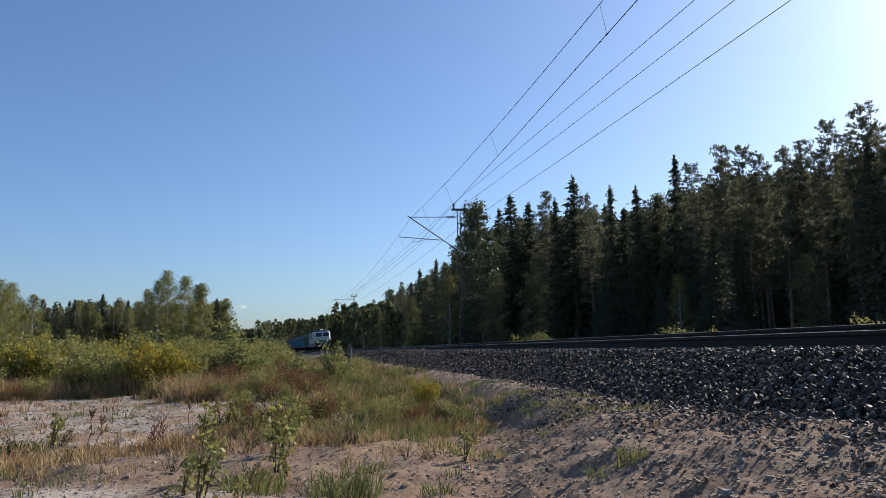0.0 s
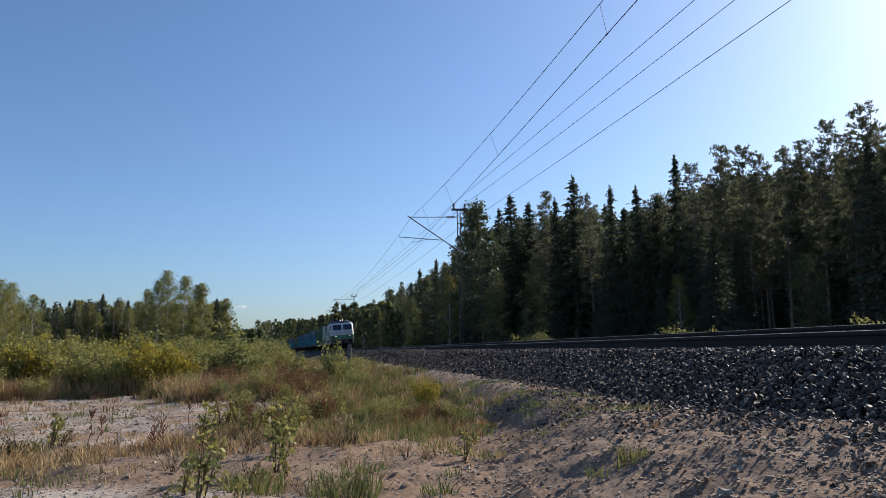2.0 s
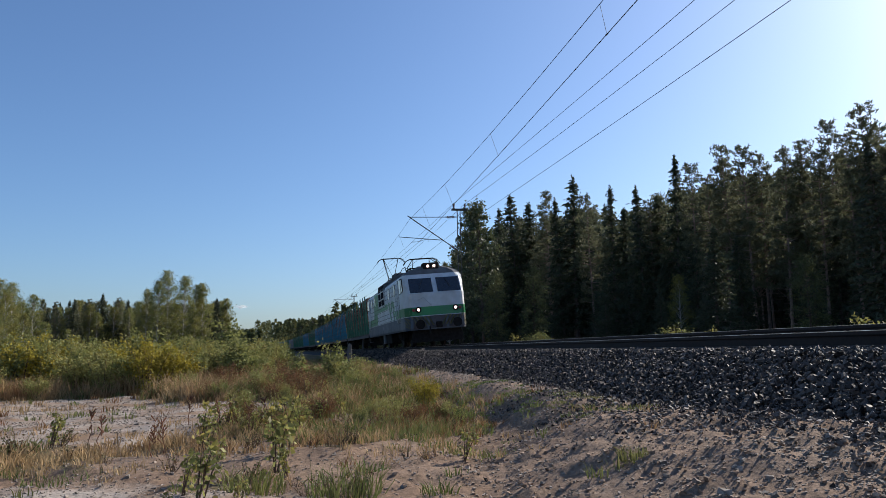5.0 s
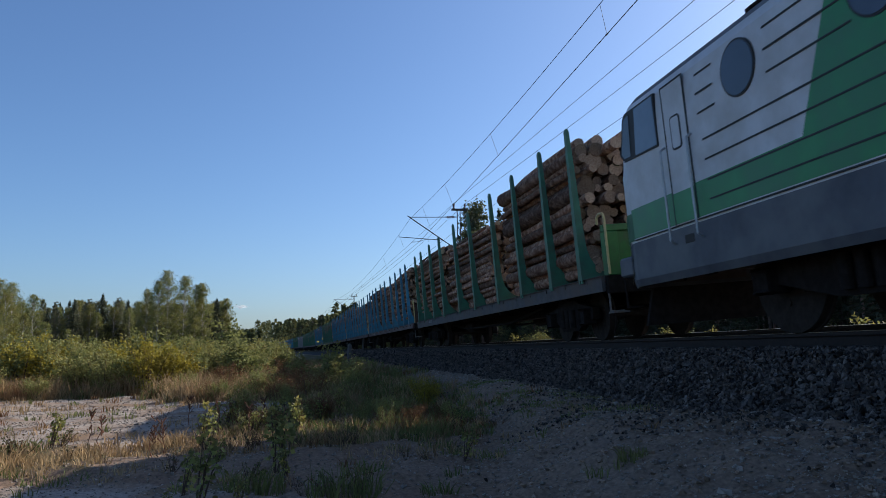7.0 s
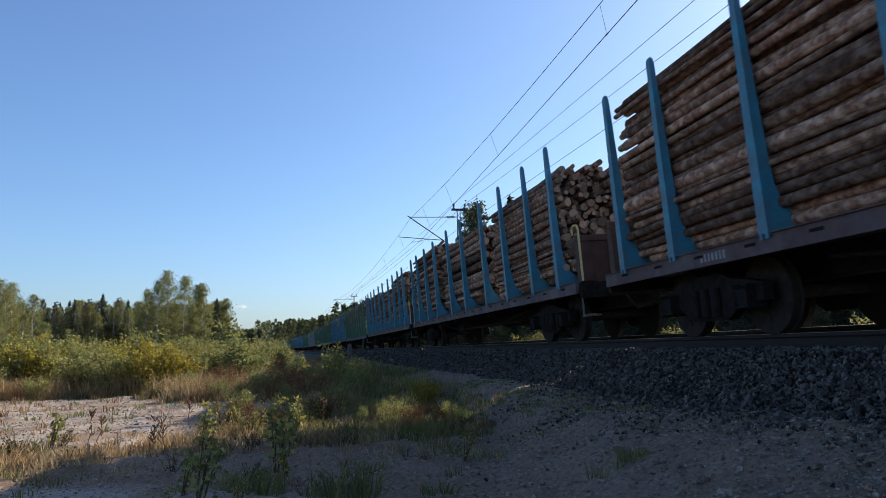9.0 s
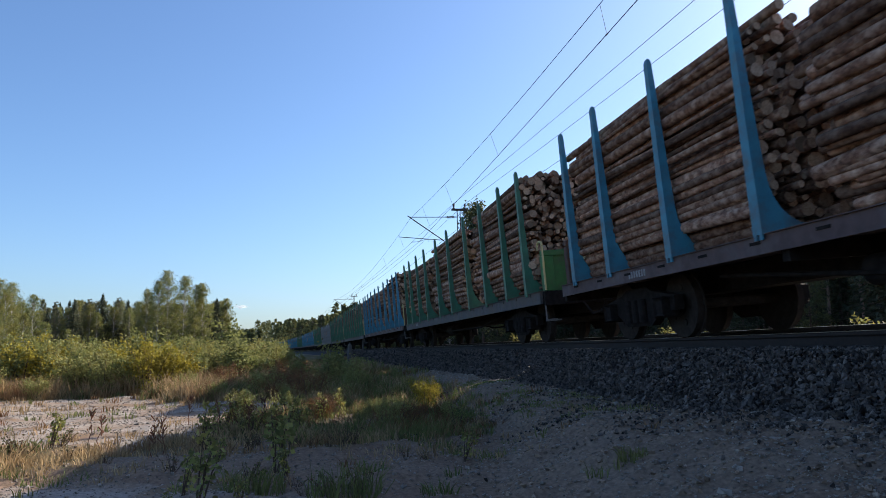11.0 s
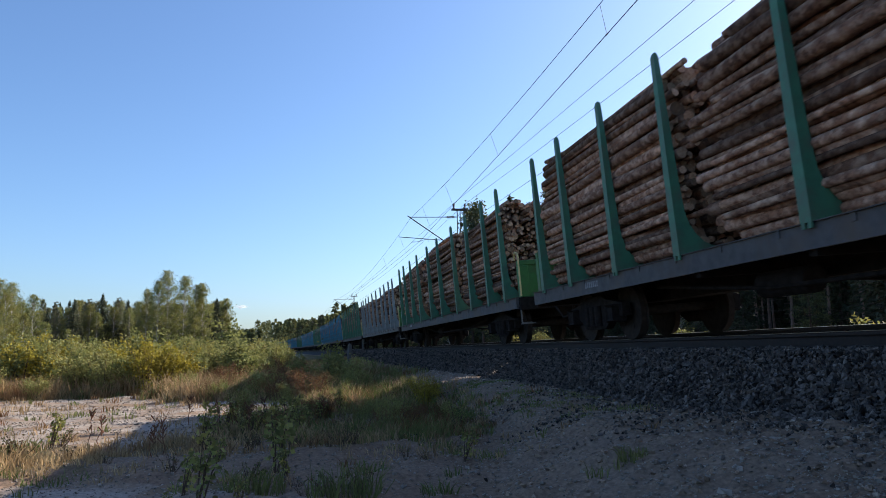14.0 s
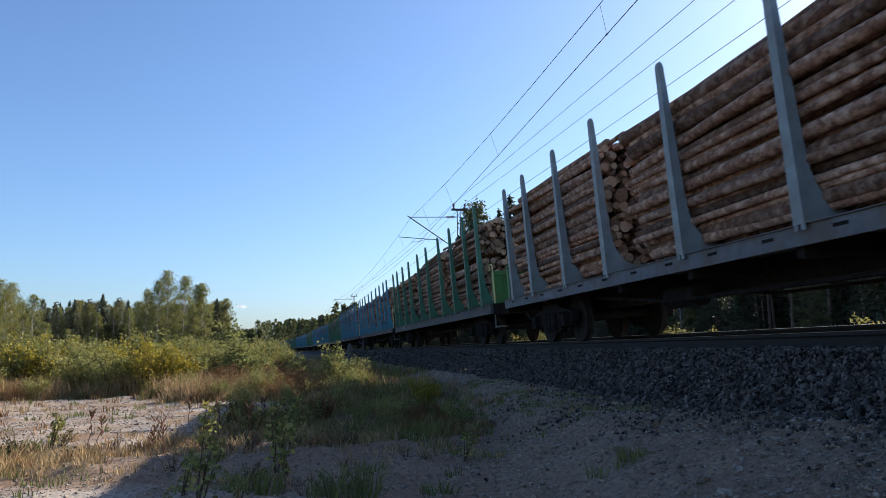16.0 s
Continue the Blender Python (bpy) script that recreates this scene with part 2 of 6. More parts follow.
def sweep(profile, name, material, s0, s1, step, canted=True):
    """Pulls an outline of (across, up) pairs along the track."""
    n = int((s1 - s0) / step)
    verts, faces, w = [], [], len(profile)
    for i in range(n + 1):
        s = s0 + (s1 - s0) * i / n
        for a, b in profile:
            verts.append(along(s, a, b) if canted else level(s, a, b))
    for i in range(n):
        for k in range(w):
            k2 = (k + 1) % w
            faces.append((i * w + k, i * w + k2, (i + 1) * w + k2, (i + 1) * w + k))
    return mesh_of(name, verts, faces, material)


def ballast_z(a, s):
    """Height of the ballast over the rails' plane."""
    d = abs(a)
    z = -0.25 - 0.016 * smooth01((d - 1.3) / 0.5)
    z += 0.012 * noise.noise((a * 2, s * 1.3, 4.0))
    if a > 0:
        z += 0.06 * smooth01(d / 1.5)
    if d > 1.75:
        z -= (d - 1.75) * 0.45
    return z


def build_track():
    for sgn in (-1, 1):
        c = sgn * 0.798
        prof = [(c - 0.036, 0.0), (c - 0.036, -0.035), (c - 0.009, -0.055), (c - 0.009, -0.14), (c - 0.07, -0.158), (c - 0.07, -0.172),
                (c + 0.07, -0.172), (c + 0.07, -0.158), (c + 0.009, -0.14), (c + 0.009, -0.055), (c + 0.036, -0.035), (c + 0.036, 0.0)]
        rail = new("rail", sweep(prof, "rail", M["rail"], S0, S1, 4.0))
        tagged(rail, "rusty brown steel rail with a polished head", "rail", group="rails of the track", kind="structure")
        top = sweep([(c - 0.026, 0.001), (c - 0.026, 0.004), (c + 0.026, 0.004), (c + 0.026, 0.001)], "running_surface", M["railtop"], S0, S1, 4.0)
        place("running_surface", top, rail, "polished steel running surface")
    # ballast body
    verts, faces = [], []
    aa = [-3.5, -3.05, -2.6, -2.2, -2.0, -1.6, -1.0, 0, 1.0, 1.6, 2.05, 2.2, 2.6, 3.05, 3.5]
    ss = [S0 + i * 0.5 for i in range(260)] + [S0 + 130 + i * 6 for i in range(1, 111)]
    for s in ss:
        for a in aa:
            p = level(s, a, 0)
            verts.append((p.x, p.y, RZ + ballast_z(a, s) - 0.03))
    w = len(aa)
    for i in range(len(ss) - 1):
        for k in range(w - 1):
            faces.append((i * w + k, i * w + k + 1, (i + 1) * w + k + 1, (i + 1) * w + k))
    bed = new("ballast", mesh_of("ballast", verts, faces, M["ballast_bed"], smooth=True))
    return tagged(bed, "dark crushed-stone ballast shoulder of the railway track", "ballast", kind="structure")


BALLAST = build_track()


def build_sleepers():
    """Concrete sleepers under the rails, bedded in the ballast."""
    bm = bmesh.new()
    box(bm, -1.3, 1.3, -0.13, 0.13, -0.40, -0.178, 0.02)
    for c in (-0.798, 0.798):
        for e in (-0.1, 0.1):
            box(bm, c + e - 0.03, c + e + 0.03, -0.06, 0.06, -0.185, -0.14)
    me = bpy.data.meshes.new("sleeper")
    bm.to_mesh(me)
    bm.free()
    me.materials.append(M["concrete"])
    for i in range(150):
        place("sleeper", me, BALLAST, "", on_track(-10 + i * 0.61))
    vs, fs = [], []
    cube = [(x, y, z) for x in (-1.3, 1.3) for y in (-0.13, 0.13) for z in (-0.4, -0.178)]
    quads = ((0, 1, 3, 2), (4, 6, 7, 5), (0, 4, 5, 1), (2, 3, 7, 6), (1, 5, 7, 3), (0, 2, 6, 4))
    for i in range(400):
        m = on_track(-10 + (150 + i) * 0.61)
        vs += [m @ Vector(c) for c in cube]
        fs += [tuple(k + 8 * i for k in q) for q in quads]
    place("far_sleepers", mesh_of("far_sleepers", vs, fs, M["concrete"]), BALLAST)["kind"] = "stuff"


build_sleepers()


# ---- overhead line ----
def wire_through(name, pts, r, label):
    """A wire through places (s, across, up), sagging between them by the fourth number."""
    bm = bmesh.new()
    line = []
    for (s0, a0, z0, g), (s1, a1, z1, _) in zip(pts, pts[1:]):
        n = max(4, int(abs(s1 - s0) / 4))
        for i in range(n):
            t = i / n
            line.append(level(s0 + (s1 - s0) * t, a0 + (a1 - a0) * t, z0 + (z1 - z0) * t - g * 4 * t * (1 - t)))
    line.append(level(*pts[-1][:3]))
    pipe(bm, line, r, 5)
    return tagged(part(name, bm, M["wire"]), label, "wire", group="wires of the overhead line", kind="structure")


MASTS = [42.0, 112.0, 182.0, 252.0]
SPAN = [-18.0] + MASTS + [322.0]
CONTACT = [(s, (0.38, -0.5)[i % 2] if i else -1.27, 6.09 if i else 6.05, 0.0) for i, s in zip((0, 2, 3, 4, 5, 6), SPAN)]
wire_through("contact_wire", CONTACT, 0.009, "dark copper contact wire above the track")
wire_through("messenger_wire", [(s, (-0.11 if i else -0.99), 7.5, 0.8) for i, s in enumerate(SPAN)], 0.008, "dark messenger wire carrying the contact wire")
FEED = ((3.89, 8.17, 2.49, 8.42, 0.0, "return wire on the mast's top insulator"), (4.52, 8.155, 3.17, 8.40, 0.25, "feeder wire on the mast's top insulator"), (3.84, 6.78, 2.86, 6.99, 0.125, "lower feeder wire behind the masts"))
for a0, z0, a1, z1, g, text in FEED:
    wire_through("feeder_wire", [(s, a1 if i else a0, z1 if i else z0, g) for i, s in enumerate(SPAN)], 0.009, text)


def dropper(s):
    k = max(i for i in range(len(SPAN) - 1) if SPAN[i] <= s)
    t = (s - SPAN[k]) / (SPAN[k + 1] - SPAN[k])
    a = CONTACT[k][1] + (CONTACT[k + 1][1] - CONTACT[k][1]) * t
    m0 = -0.11 if k else -0.99
    bm = bmesh.new()
    low, high = level(s, a, 6.07), level(s, m0 + (-0.11 - m0) * t, 7.5 - 0.8 * 4 * t * (1 - t))
    tube(bm, low, high, 0.005, n=4)
    tube(bm, level(s - 0.04, a, 6.07), level(s + 0.04, a, 6.07), 0.016, n=5)
    tagged(part("dropper", bm, M["wire"]), "thin dropper between messenger and contact wire", "wire", group="droppers of the overhead line")


for s in (4.5, 13.2, 22.6, 31.0, 37.5, 47, 56, 65, 74, 83, 92, 101):
    dropper(s)


def build_mast():
    """A lattice mast with its bracket, in the frame of the track at its foot; x points away from the camera."""
    mast = new("catenary_mast", None)
    X = 2.78
    bm = bmesh.new()
    for sx in (-1, 1):
        box(bm, X + sx * 0.09 - 0.02, X + sx * 0.09 + 0.02, -0.04, 0.04, -1.3, 8.0, 0.006)
    z = -0.5
    k = 1
    while z < 7.7:
        tube(bm, (X - 0.085 * k, 0, z), (X + 0.085 * k, 0, z + 0.38), 0.013, n=5)
        z += 0.38
        k = -k
    part("mast_column", bm, M["steel"], mast, "dark steel lattice column")
    bm = bmesh.new()
    box(bm, 2.35, 3.3, -0.06, 0.06, 7.98, 8.1, 0.01)
    part("crossarm", bm, M["steel"], mast)
    for a in (2.49, 3.17):
        bm = bmesh.new()
        tube(bm, (a, 0, 8.1), (a, 0, 8.42), 0.03, n=8)
        for i in range(4):
            tube(bm, (a, 0, 8.12 + i * 0.07), (a, 0, 8.15 + i * 0.07), 0.08, 0.065, n=10)
        part("insulator", bm, M["ceramic"], mast, "brown ribbed insulator")
    bm = bmesh.new()
    tube(bm, (2.0, 0, 7.58), (-0.18, 0, 7.54), 0.022)
    part("top_tube", bm, M["steel"], mast)
    bm = bmesh.new()
    tube(bm, (2.2, 0, 5.92), (-0.3, 0, 7.62), 0.032)
    part("bracket_tube", bm, M["steel"], mast)
    for p, q in (((2.68, 0, 7.6), (1.95, 0, 7.58)), ((2.68, 0, 5.58), (2.15, 0, 5.95))):
        bm = bmesh.new()
        tube(bm, p, q, 0.028)
        p, q = Vector(p), Vector(q)
        for i in range(5):
            c = p.lerp(q, 0.25 + 0.13 * i)
            tube(bm, c, c + (q - p).normalized() * 0.04, 0.075, n=10)
        part("insulator", bm, M["ceramic"], mast, "brown ribbed insulator")
    bm = bmesh.new()
    tube(bm, (1.72, 0, 6.2), (-0.84, 0, 6.36), 0.02)
    tube(bm, (0.95, 0, 6.28), (0.95, 0, 6.08), 0.012)
    part("registration_tube", bm, M["steel"], mast)
    bm = bmesh.new()
    pipe(bm, [(0.95, 0, 6.2), (0.75, 0, 6.24), (0.38, 0, 6.1), (-0.1, 0, 6.05)], 0.012)
    part("steady_arm", bm, M["steel"], mast)
    return tagged(mast, "dark lattice catenary mast with bracket beside the track", "mast", group="masts of the overhead line")


MAST = build_mast()
MAST.matrix_basis = Matrix.Translation(level(MASTS[0])) @ pose(0, 0, 0, 0, 0, math.degrees(MASTS[0] / RAD))
for s in MASTS[1:]:
    copy_thing(MAST, Matrix.Translation(level(s)) @ pose(0, 0, 0, 0, 0, math.degrees(s / RAD)))

# ---- log wagons ----
STAKES = (0, 1.59, 3.61, 5.65, 8.21, 10.33, 12.90, 14.90, 16.93, 18.49)
GREY_STAKES = (0, 1.58, 3.62, 5.50, 8.05, 10.42, 12.87, 14.82, 16.86, 18.37)
HALF = 9.245
PAINT = {
    "green": (surface("green_stake_paint", (0.062, 0.205, 0.118), (0.042, 0.145, 0.085), 0.25, 0.55, 0.001, c3=(0.10, 0.13, 0.09), size3=0.5),
              surface("grey_sill", (0.095, 0.09, 0.092), (0.058, 0.054, 0.055), 0.2, 0.7, 0.001, c3=(0.10, 0.075, 0.06), size3=0.7),
              surface("bright_green_end", (0.050, 0.185, 0.048), (0.032, 0.125, 0.034), 0.3, 0.55, 0.001, c3=(0.09, 0.12, 0.06), size3=0.6)),
    "blue": (surface("blue_stake_paint", (0.055, 0.26, 0.36), (0.04, 0.19, 0.27), 0.25, 0.55, 0.001, c3=(0.11, 0.14, 0.15), size3=0.5),
             surface("brown_sill", (0.12, 0.075, 0.07), (0.075, 0.048, 0.046), 0.2, 0.75, 0.001, c3=(0.15, 0.12, 0.12), size3=0.7),
             surface("rust_brown_end", (0.10, 0.05, 0.035), (0.06, 0.032, 0.025), 0.2, 0.8, 0.001)),
    "grey": (surface("grey_stake_paint", (0.27, 0.30, 0.30), (0.20, 0.225, 0.225), 0.25, 0.5, 0.001, c3=(0.20, 0.19, 0.18), size3=0.5),
             surface("light_grey_sill", (0.16, 0.162, 0.172), (0.11, 0.11, 0.117), 0.2, 0.7, 0.001, c3=(0.12, 0.09, 0.07), size3=0.7),
             surface("green_end_plate", (0.046, 0.17, 0.055), (0.03, 0.115, 0.038), 0.3, 0.55, 0.001, c3=(0.09, 0.12, 0.06), size3=0.6)),
}
M["yellow_rail"] = surface("worn_yellow_paint", (0.62, 0.50, 0.20), (0.50, 0.40, 0.20), 0.1, 0.6)
M["grey_steel"] = surface("dusty_grey_steel", (0.16, 0.15, 0.14), (0.10, 0.09, 0.085), 0.1, 0.8)
M["marks"] = surface("white_stencil_paint", (0.34, 0.33, 0.33), (0.20, 0.19, 0.19), 0.05, 0.8)


def stake_bm(side, tip):
    """One upright with the curved foot that runs into the cross bolster."""
    o = [(-1.475, 1.104), (-1.48, 2.2), (-1.475, tip - 0.06), (-1.455, tip), (-1.42, tip - 0.02), (-1.405, tip - 0.08), (-1.35, 2.2), (-1.33, 1.80)]
    for i in range(1, 7):
        t = i / 6 * math.pi / 2
        o.append((-1.33 + 0.46 * (1 - math.cos(t)), 1.80 - 0.61 * math.sin(t)))
    o += [(-0.78, 1.17), (-0.78, 1.112), (-1.42, 1.112)]
    bm = bmesh.new()
    prism(bm, [(x * -side, z) for x, z in o], "y", -0.085, 0.085)
    for v in bm.verts:                         # slimmer towards the tip
        if v.co.z > 1.3:
            v.co.y *= 1 - 0.42 * (v.co.z - 1.3) / 2.6
    bmesh.ops.recalc_face_normals(bm, faces=bm.faces)
    return bm


def stake_mesh(side, tip):
    bm = stake_bm(side, tip)
    for q in (-0.05, 0.05):                    # bolt lugs on the foot
        box(bm, side * 1.462 - 0.012, side * 1.462 + 0.012, q - 0.025, q + 0.025, 1.045, 1.12)
    me = bpy.data.meshes.new("stake")
    bm.to_mesh(me)
    bm.free()
    return me


WHEEL_R = 0.475


def wheelset_mesh(r=WHEEL_R, gauge=0.762):
    bm = bmesh.new()
    tube(bm, (-1.02, 0, 0), (1.02, 0, 0), 0.075, n=10)
    for sg in (-1, 1):
        x = sg * (gauge + 0.03)
        tube(bm, (x - 0.065, 0, 0), (x + 0.065, 0, 0), r, n=28)
        tube(bm, (sg * (gauge - 0.03), 0, 0), (sg * (gauge - 0.005), 0, 0), r + 0.028, n=28)
        tube(bm, (x + sg * 0.06, 0, 0), (x + sg * 0.10, 0, 0), 0.14, n=12)
        for i in range(5):
            a = i * 2 * math.pi / 5
            tube(bm, (x + sg * 0.066, 0.27 * math.cos(a), 0.27 * math.sin(a)), (x + sg * 0.08, 0.27 * math.cos(a), 0.27 * math.sin(a)), 0.05, n=7)
    me = bpy.data.meshes.new("wheelset")
    bm.to_mesh(me)
    bm.free()
    me.materials.append(M["wheel"])
    return me


WHEELSET = wheelset_mesh()


def bogie(parent, y, r=WHEEL_R, base=0.925, mesh=None):
    bg = bmesh.new()
    for sg in (-1, 1):                         # cast side frames
        o = [(-base - 0.28, r - 0.06), (-base - 0.28, r + 0.16), (-0.55, r + 0.26), (-0.35, r + 0.34), (0.35, r + 0.34), (0.55, r + 0.26), (base + 0.28, r + 0.16),
             (base + 0.28, r - 0.06), (base - 0.16, r - 0.06), (0.42, r - 0.26), (-0.42, r - 0.26), (-base + 0.16, r - 0.06)]
        prism(bg, o, "x", sg * 0.96, sg * 1.10)
        for q in (-base, base):
            box(bg, sg * 1.0, sg * 1.2, q - 0.14, q + 0.14, r - 0.13, r + 0.12, 0.03)
        for q in (-0.24, 0, 0.24):
            tube(bg, (sg * 1.13, q, r - 0.2), (sg * 1.13, q, r + 0.16), 0.075, n=10)
    box(bg, -1.05, 1.05, -0.22, 0.22, r + 0.08, r + 0.36, 0.03)
    b = part("bogie", bg, M["under"], parent, "sooty steel bogie frame", pose(0, y, 0))
    for q in (-base, base):
        place("wheelset", mesh or WHEELSET, b, "worn steel wheels on an axle", pose(0, q, r))
    return b


STAKE_L, STAKE_R = {}, {}


def build_wagon(colour):
    stake_paint, sill_paint, end_paint = PAINT[colour]
    w = new("log_wagon", None)
    low = 0.845 if colour == "green" else 0.90        # underside of the side sill
    stake_places = GREY_STAKES if colour == "grey" else STAKES
    sill_label = "dirty grey side sill" if colour != "blue" else "rusty brown side sill"
    for sg in (-1, 1):
        bm = bmesh.new()
        prism(bm, [(-10.05, 1.10), (10.05, 1.10), (10.05, low), (-10.05, low)], "x", sg * 1.36, sg * 1.42)
        part("side_sill", bm, sill_paint, w, sill_label)
        bm = bmesh.new()
        box(bm, min(sg * 1.30, sg * 1.45), max(sg * 1.30, sg * 1.45), -10.05, 10.05, 1.102, 1.112)
        part("sill_cap", bm, sill_paint, w)
    bm = bmesh.new()
    box(bm, -1.355, 1.355, -10.05, 10.05, 1.0, 1.07)
    part("floor", bm, sill_paint, w)
    bm = bmesh.new()
    box(bm, -0.32, 0.32, -9.9, 9.9, 0.62, 0.996, 0.02)
    part("centre_sill", bm, M["under"], w, "sooty centre beam")
    for q in (-3.2, -1.0, 1.2, 3.4):
        for sg in (-1, 1):
            bm = bmesh.new()
            box(bm, min(sg * 0.33, sg * 1.35), max(sg * 0.33, sg * 1.35), q - 0.06, q + 0.06, 0.78, 0.996)
            part("cross_member", bm, M["under"], w)
    for p, q, r in (((0.6, -1.6, 0.62), (0.6, -0.5, 0.62), 0.19), ((-0.75, 2.0, 0.6), (-0.75, 2.9, 0.6), 0.16)):
        bm = bmesh.new()
        tube(bm, p, q, r, n=14)
        part("air_reservoir", bm, M["under"], w)
    for sg in (-1, 1):
        bm = bmesh.new()
        pipe(bm, [(sg * 0.9, -5.4, 0.8), (sg * 0.9, -2.6, 0.55), (sg * 0.9, 2.6, 0.55), (sg * 0.9, 5.4, 0.8)], 0.028)
        part("truss_rod", bm, M["under"], w)
    for k in range(18):                        # dark slots on the near sill, then its stencilled number as plain bars
        bm = bmesh.new()
        y = -9.4 + k * 1.1
        if colour == "green":                  # small welded lugs instead
            box(bm, -1.434, -1.421, y - 0.03, y + 0.03, 1.02, 1.10)
            part("sill_lug", bm, sill_paint, w)
        else:
            box(bm, -1.428, -1.421, y - 0.10, y + 0.10, 1.01, 1.045)
            part("sill_slot", bm, M["under"], w)
    for k in range(7):
        bm = bmesh.new()
        box(bm, -1.426, -1.421, 6.5 + k * 0.085, 6.545 + k * 0.085, 0.95, 1.05)
        part("stencil_bar", bm, M["marks"], w)
    for sd, store in ((-1, STAKE_L), (1, STAKE_R)):
        if colour not in store:
            store[colour] = stake_mesh(sd, 3.73 if colour == "grey" else 3.90)
            store[colour].materials.append(stake_paint)
        for y in stake_places:
            place("stake", store[colour], w, "", pose(0, y - HALF, 0))
    for y in stake_places:
        bm = bmesh.new()
        box(bm, -0.8, 0.8, -0.08, 0.08, 1.112, 1.17)
        part("bolster", bm, stake_paint, w, "", pose(0, y - HALF, 0))
    for e in (-1, 1):                          # end plates with posts
        bm = bmesh.new()
        y = e * 10.0
        box(bm, -1.28, 1.28, y - 0.03, y + 0.03, 1.11, 1.86)
        for k in (-1.18, -0.62, 0.0, 0.62, 1.18):
            pm = bmesh.new()
            hw = 0.12 if abs(k) > 1 else 0.045
            box(pm, k - hw, k + hw, y - 0.09, y + 0.09, 1.112, 1.856, 0.01)
            part("end_post", pm, end_paint, w)
        pm = bmesh.new()
        box(pm, -1.3, 1.3, y - 0.07, y + 0.07, 1.862, 1.98, 0.01)
        part("top_rail", pm, end_paint, w)
        part("end_plate", bm, end_paint, w, {"green": "bright green steel end plate", "blue": "rust-brown steel end plate", "grey": "green steel end plate"}[colour])
        bm = bmesh.new()                       # headstock, buffers, coupler
        box(bm, -1.35, 1.35, y - 0.06 + e * 0.1, y + 0.06 + e * 0.1, 0.80, 1.10, 0.01)
        tube(bm, (0, y, 0.92), (0, y + e * 0.9, 0.92), 0.10, n=10)
        box(bm, -0.18, 0.18, y + e * 0.72 - 0.14, y + e * 0.72 + 0.14, 0.78, 1.06, 0.03)
        pipe(bm, [(-0.5, y + e * 0.1, 0.85), (-0.45, y + e * 0.5, 0.55), (-0.3, y + e * 0.9, 0.62)], 0.025)
        part("coupler", bm, M["under"], w, "sooty headstock and coupler")
        bm = bmesh.new()                       # shunter's handrail and step
        x = -1.33 if e < 0 else 1.33
        pipe(bm, [(x, y + e * 0.22, 1.12), (x, y + e * 0.22, 2.06), (x, y + e * 0.17, 2.15), (x, y + e * 0.02, 2.17), (x, y - e * 0.08, 2.12), (x, y - e * 0.1, 2.0)], 0.022, 7)
        part("handrail", bm, M["yellow_rail"], w, "worn yellow handrail")
        bm = bmesh.new()
        pipe(bm, [(x, y + e * 0.1, 0.9), (x, y + e * 0.1, 0.5), (x * 0.82, y + e * 0.1, 0.5)], 0.018)
        box(bm, min(x, x * 0.78), max(x, x * 0.78), y + e * 0.1 - 0.1, y + e * 0.1 + 0.1, 0.47, 0.5)
        part("step", bm, M["grey_steel"], w)
    for y in (-7.55, 7.55):
        bogie(w, y)
    return tagged(w, {"green": "green-staked flat log wagon with grey sills on the track", "blue": "blue-staked flat log wagon with brown sills on the track",
                      "grey": "grey-staked flat log wagon with green end plates on the track"}[colour], "railway wagon", group="log wagons of the train")


def log_geometry(rng, r, length, sides=9, rings=7):
    """Verts and faces of one log along y, centred, crooked, tapered and knotty; face slots 0 bark, 1 cut ends."""
    verts, faces, slots = [], [], []
    bend = rng.gauss(0, 0.022), rng.gauss(0, 0.022)
    wave, phase = rng.gauss(0, 0.012), rng.uniform(0, 6.28)
    taper = rng.uniform(0.72, 0.96)
    if rng.random() < 0.5:
        taper = 1 / taper
    for i in range(rings):
        t = i / (rings - 1)
        k = r * (1 + (taper - 1) * (t - 0.5)) * rng.uniform(0.92, 1.07)
        sag = 1 - (2 * t - 1) ** 2
        ox, oz = bend[0] * sag + wave * math.sin(5 * t + phase), bend[1] * sag + wave * math.cos(4 * t + phase)
        slant = rng.gauss(0, 0.12) if i in (0, rings - 1) else 0.0
        for j in range(sides):
            a = 2 * math.pi * j / sides
            q = k * rng.uniform(0.94, 1.06)
            verts.append((q * math.cos(a) + ox, (t - 0.5) * length + slant * q * math.cos(a + phase), q * math.sin(a) + oz))
    for i in range(rings - 1):
        for j in range(sides):
            j2 = (j + 1) % sides
            faces.append((i * sides + j, (i + 1) * sides + j, (i + 1) * sides + j2, i * sides + j2))
            slots.append(0)
    n = rings * sides                          # the cut ends have corners of their own, so that their rims stay sharp
    verts += verts[:sides] + verts[n - sides:n]
    faces.append(tuple(n + j for j in range(sides)))
    faces.append(tuple(n + sides + j for j in reversed(range(sides))))
    return verts, faces, slots + [1, 1]


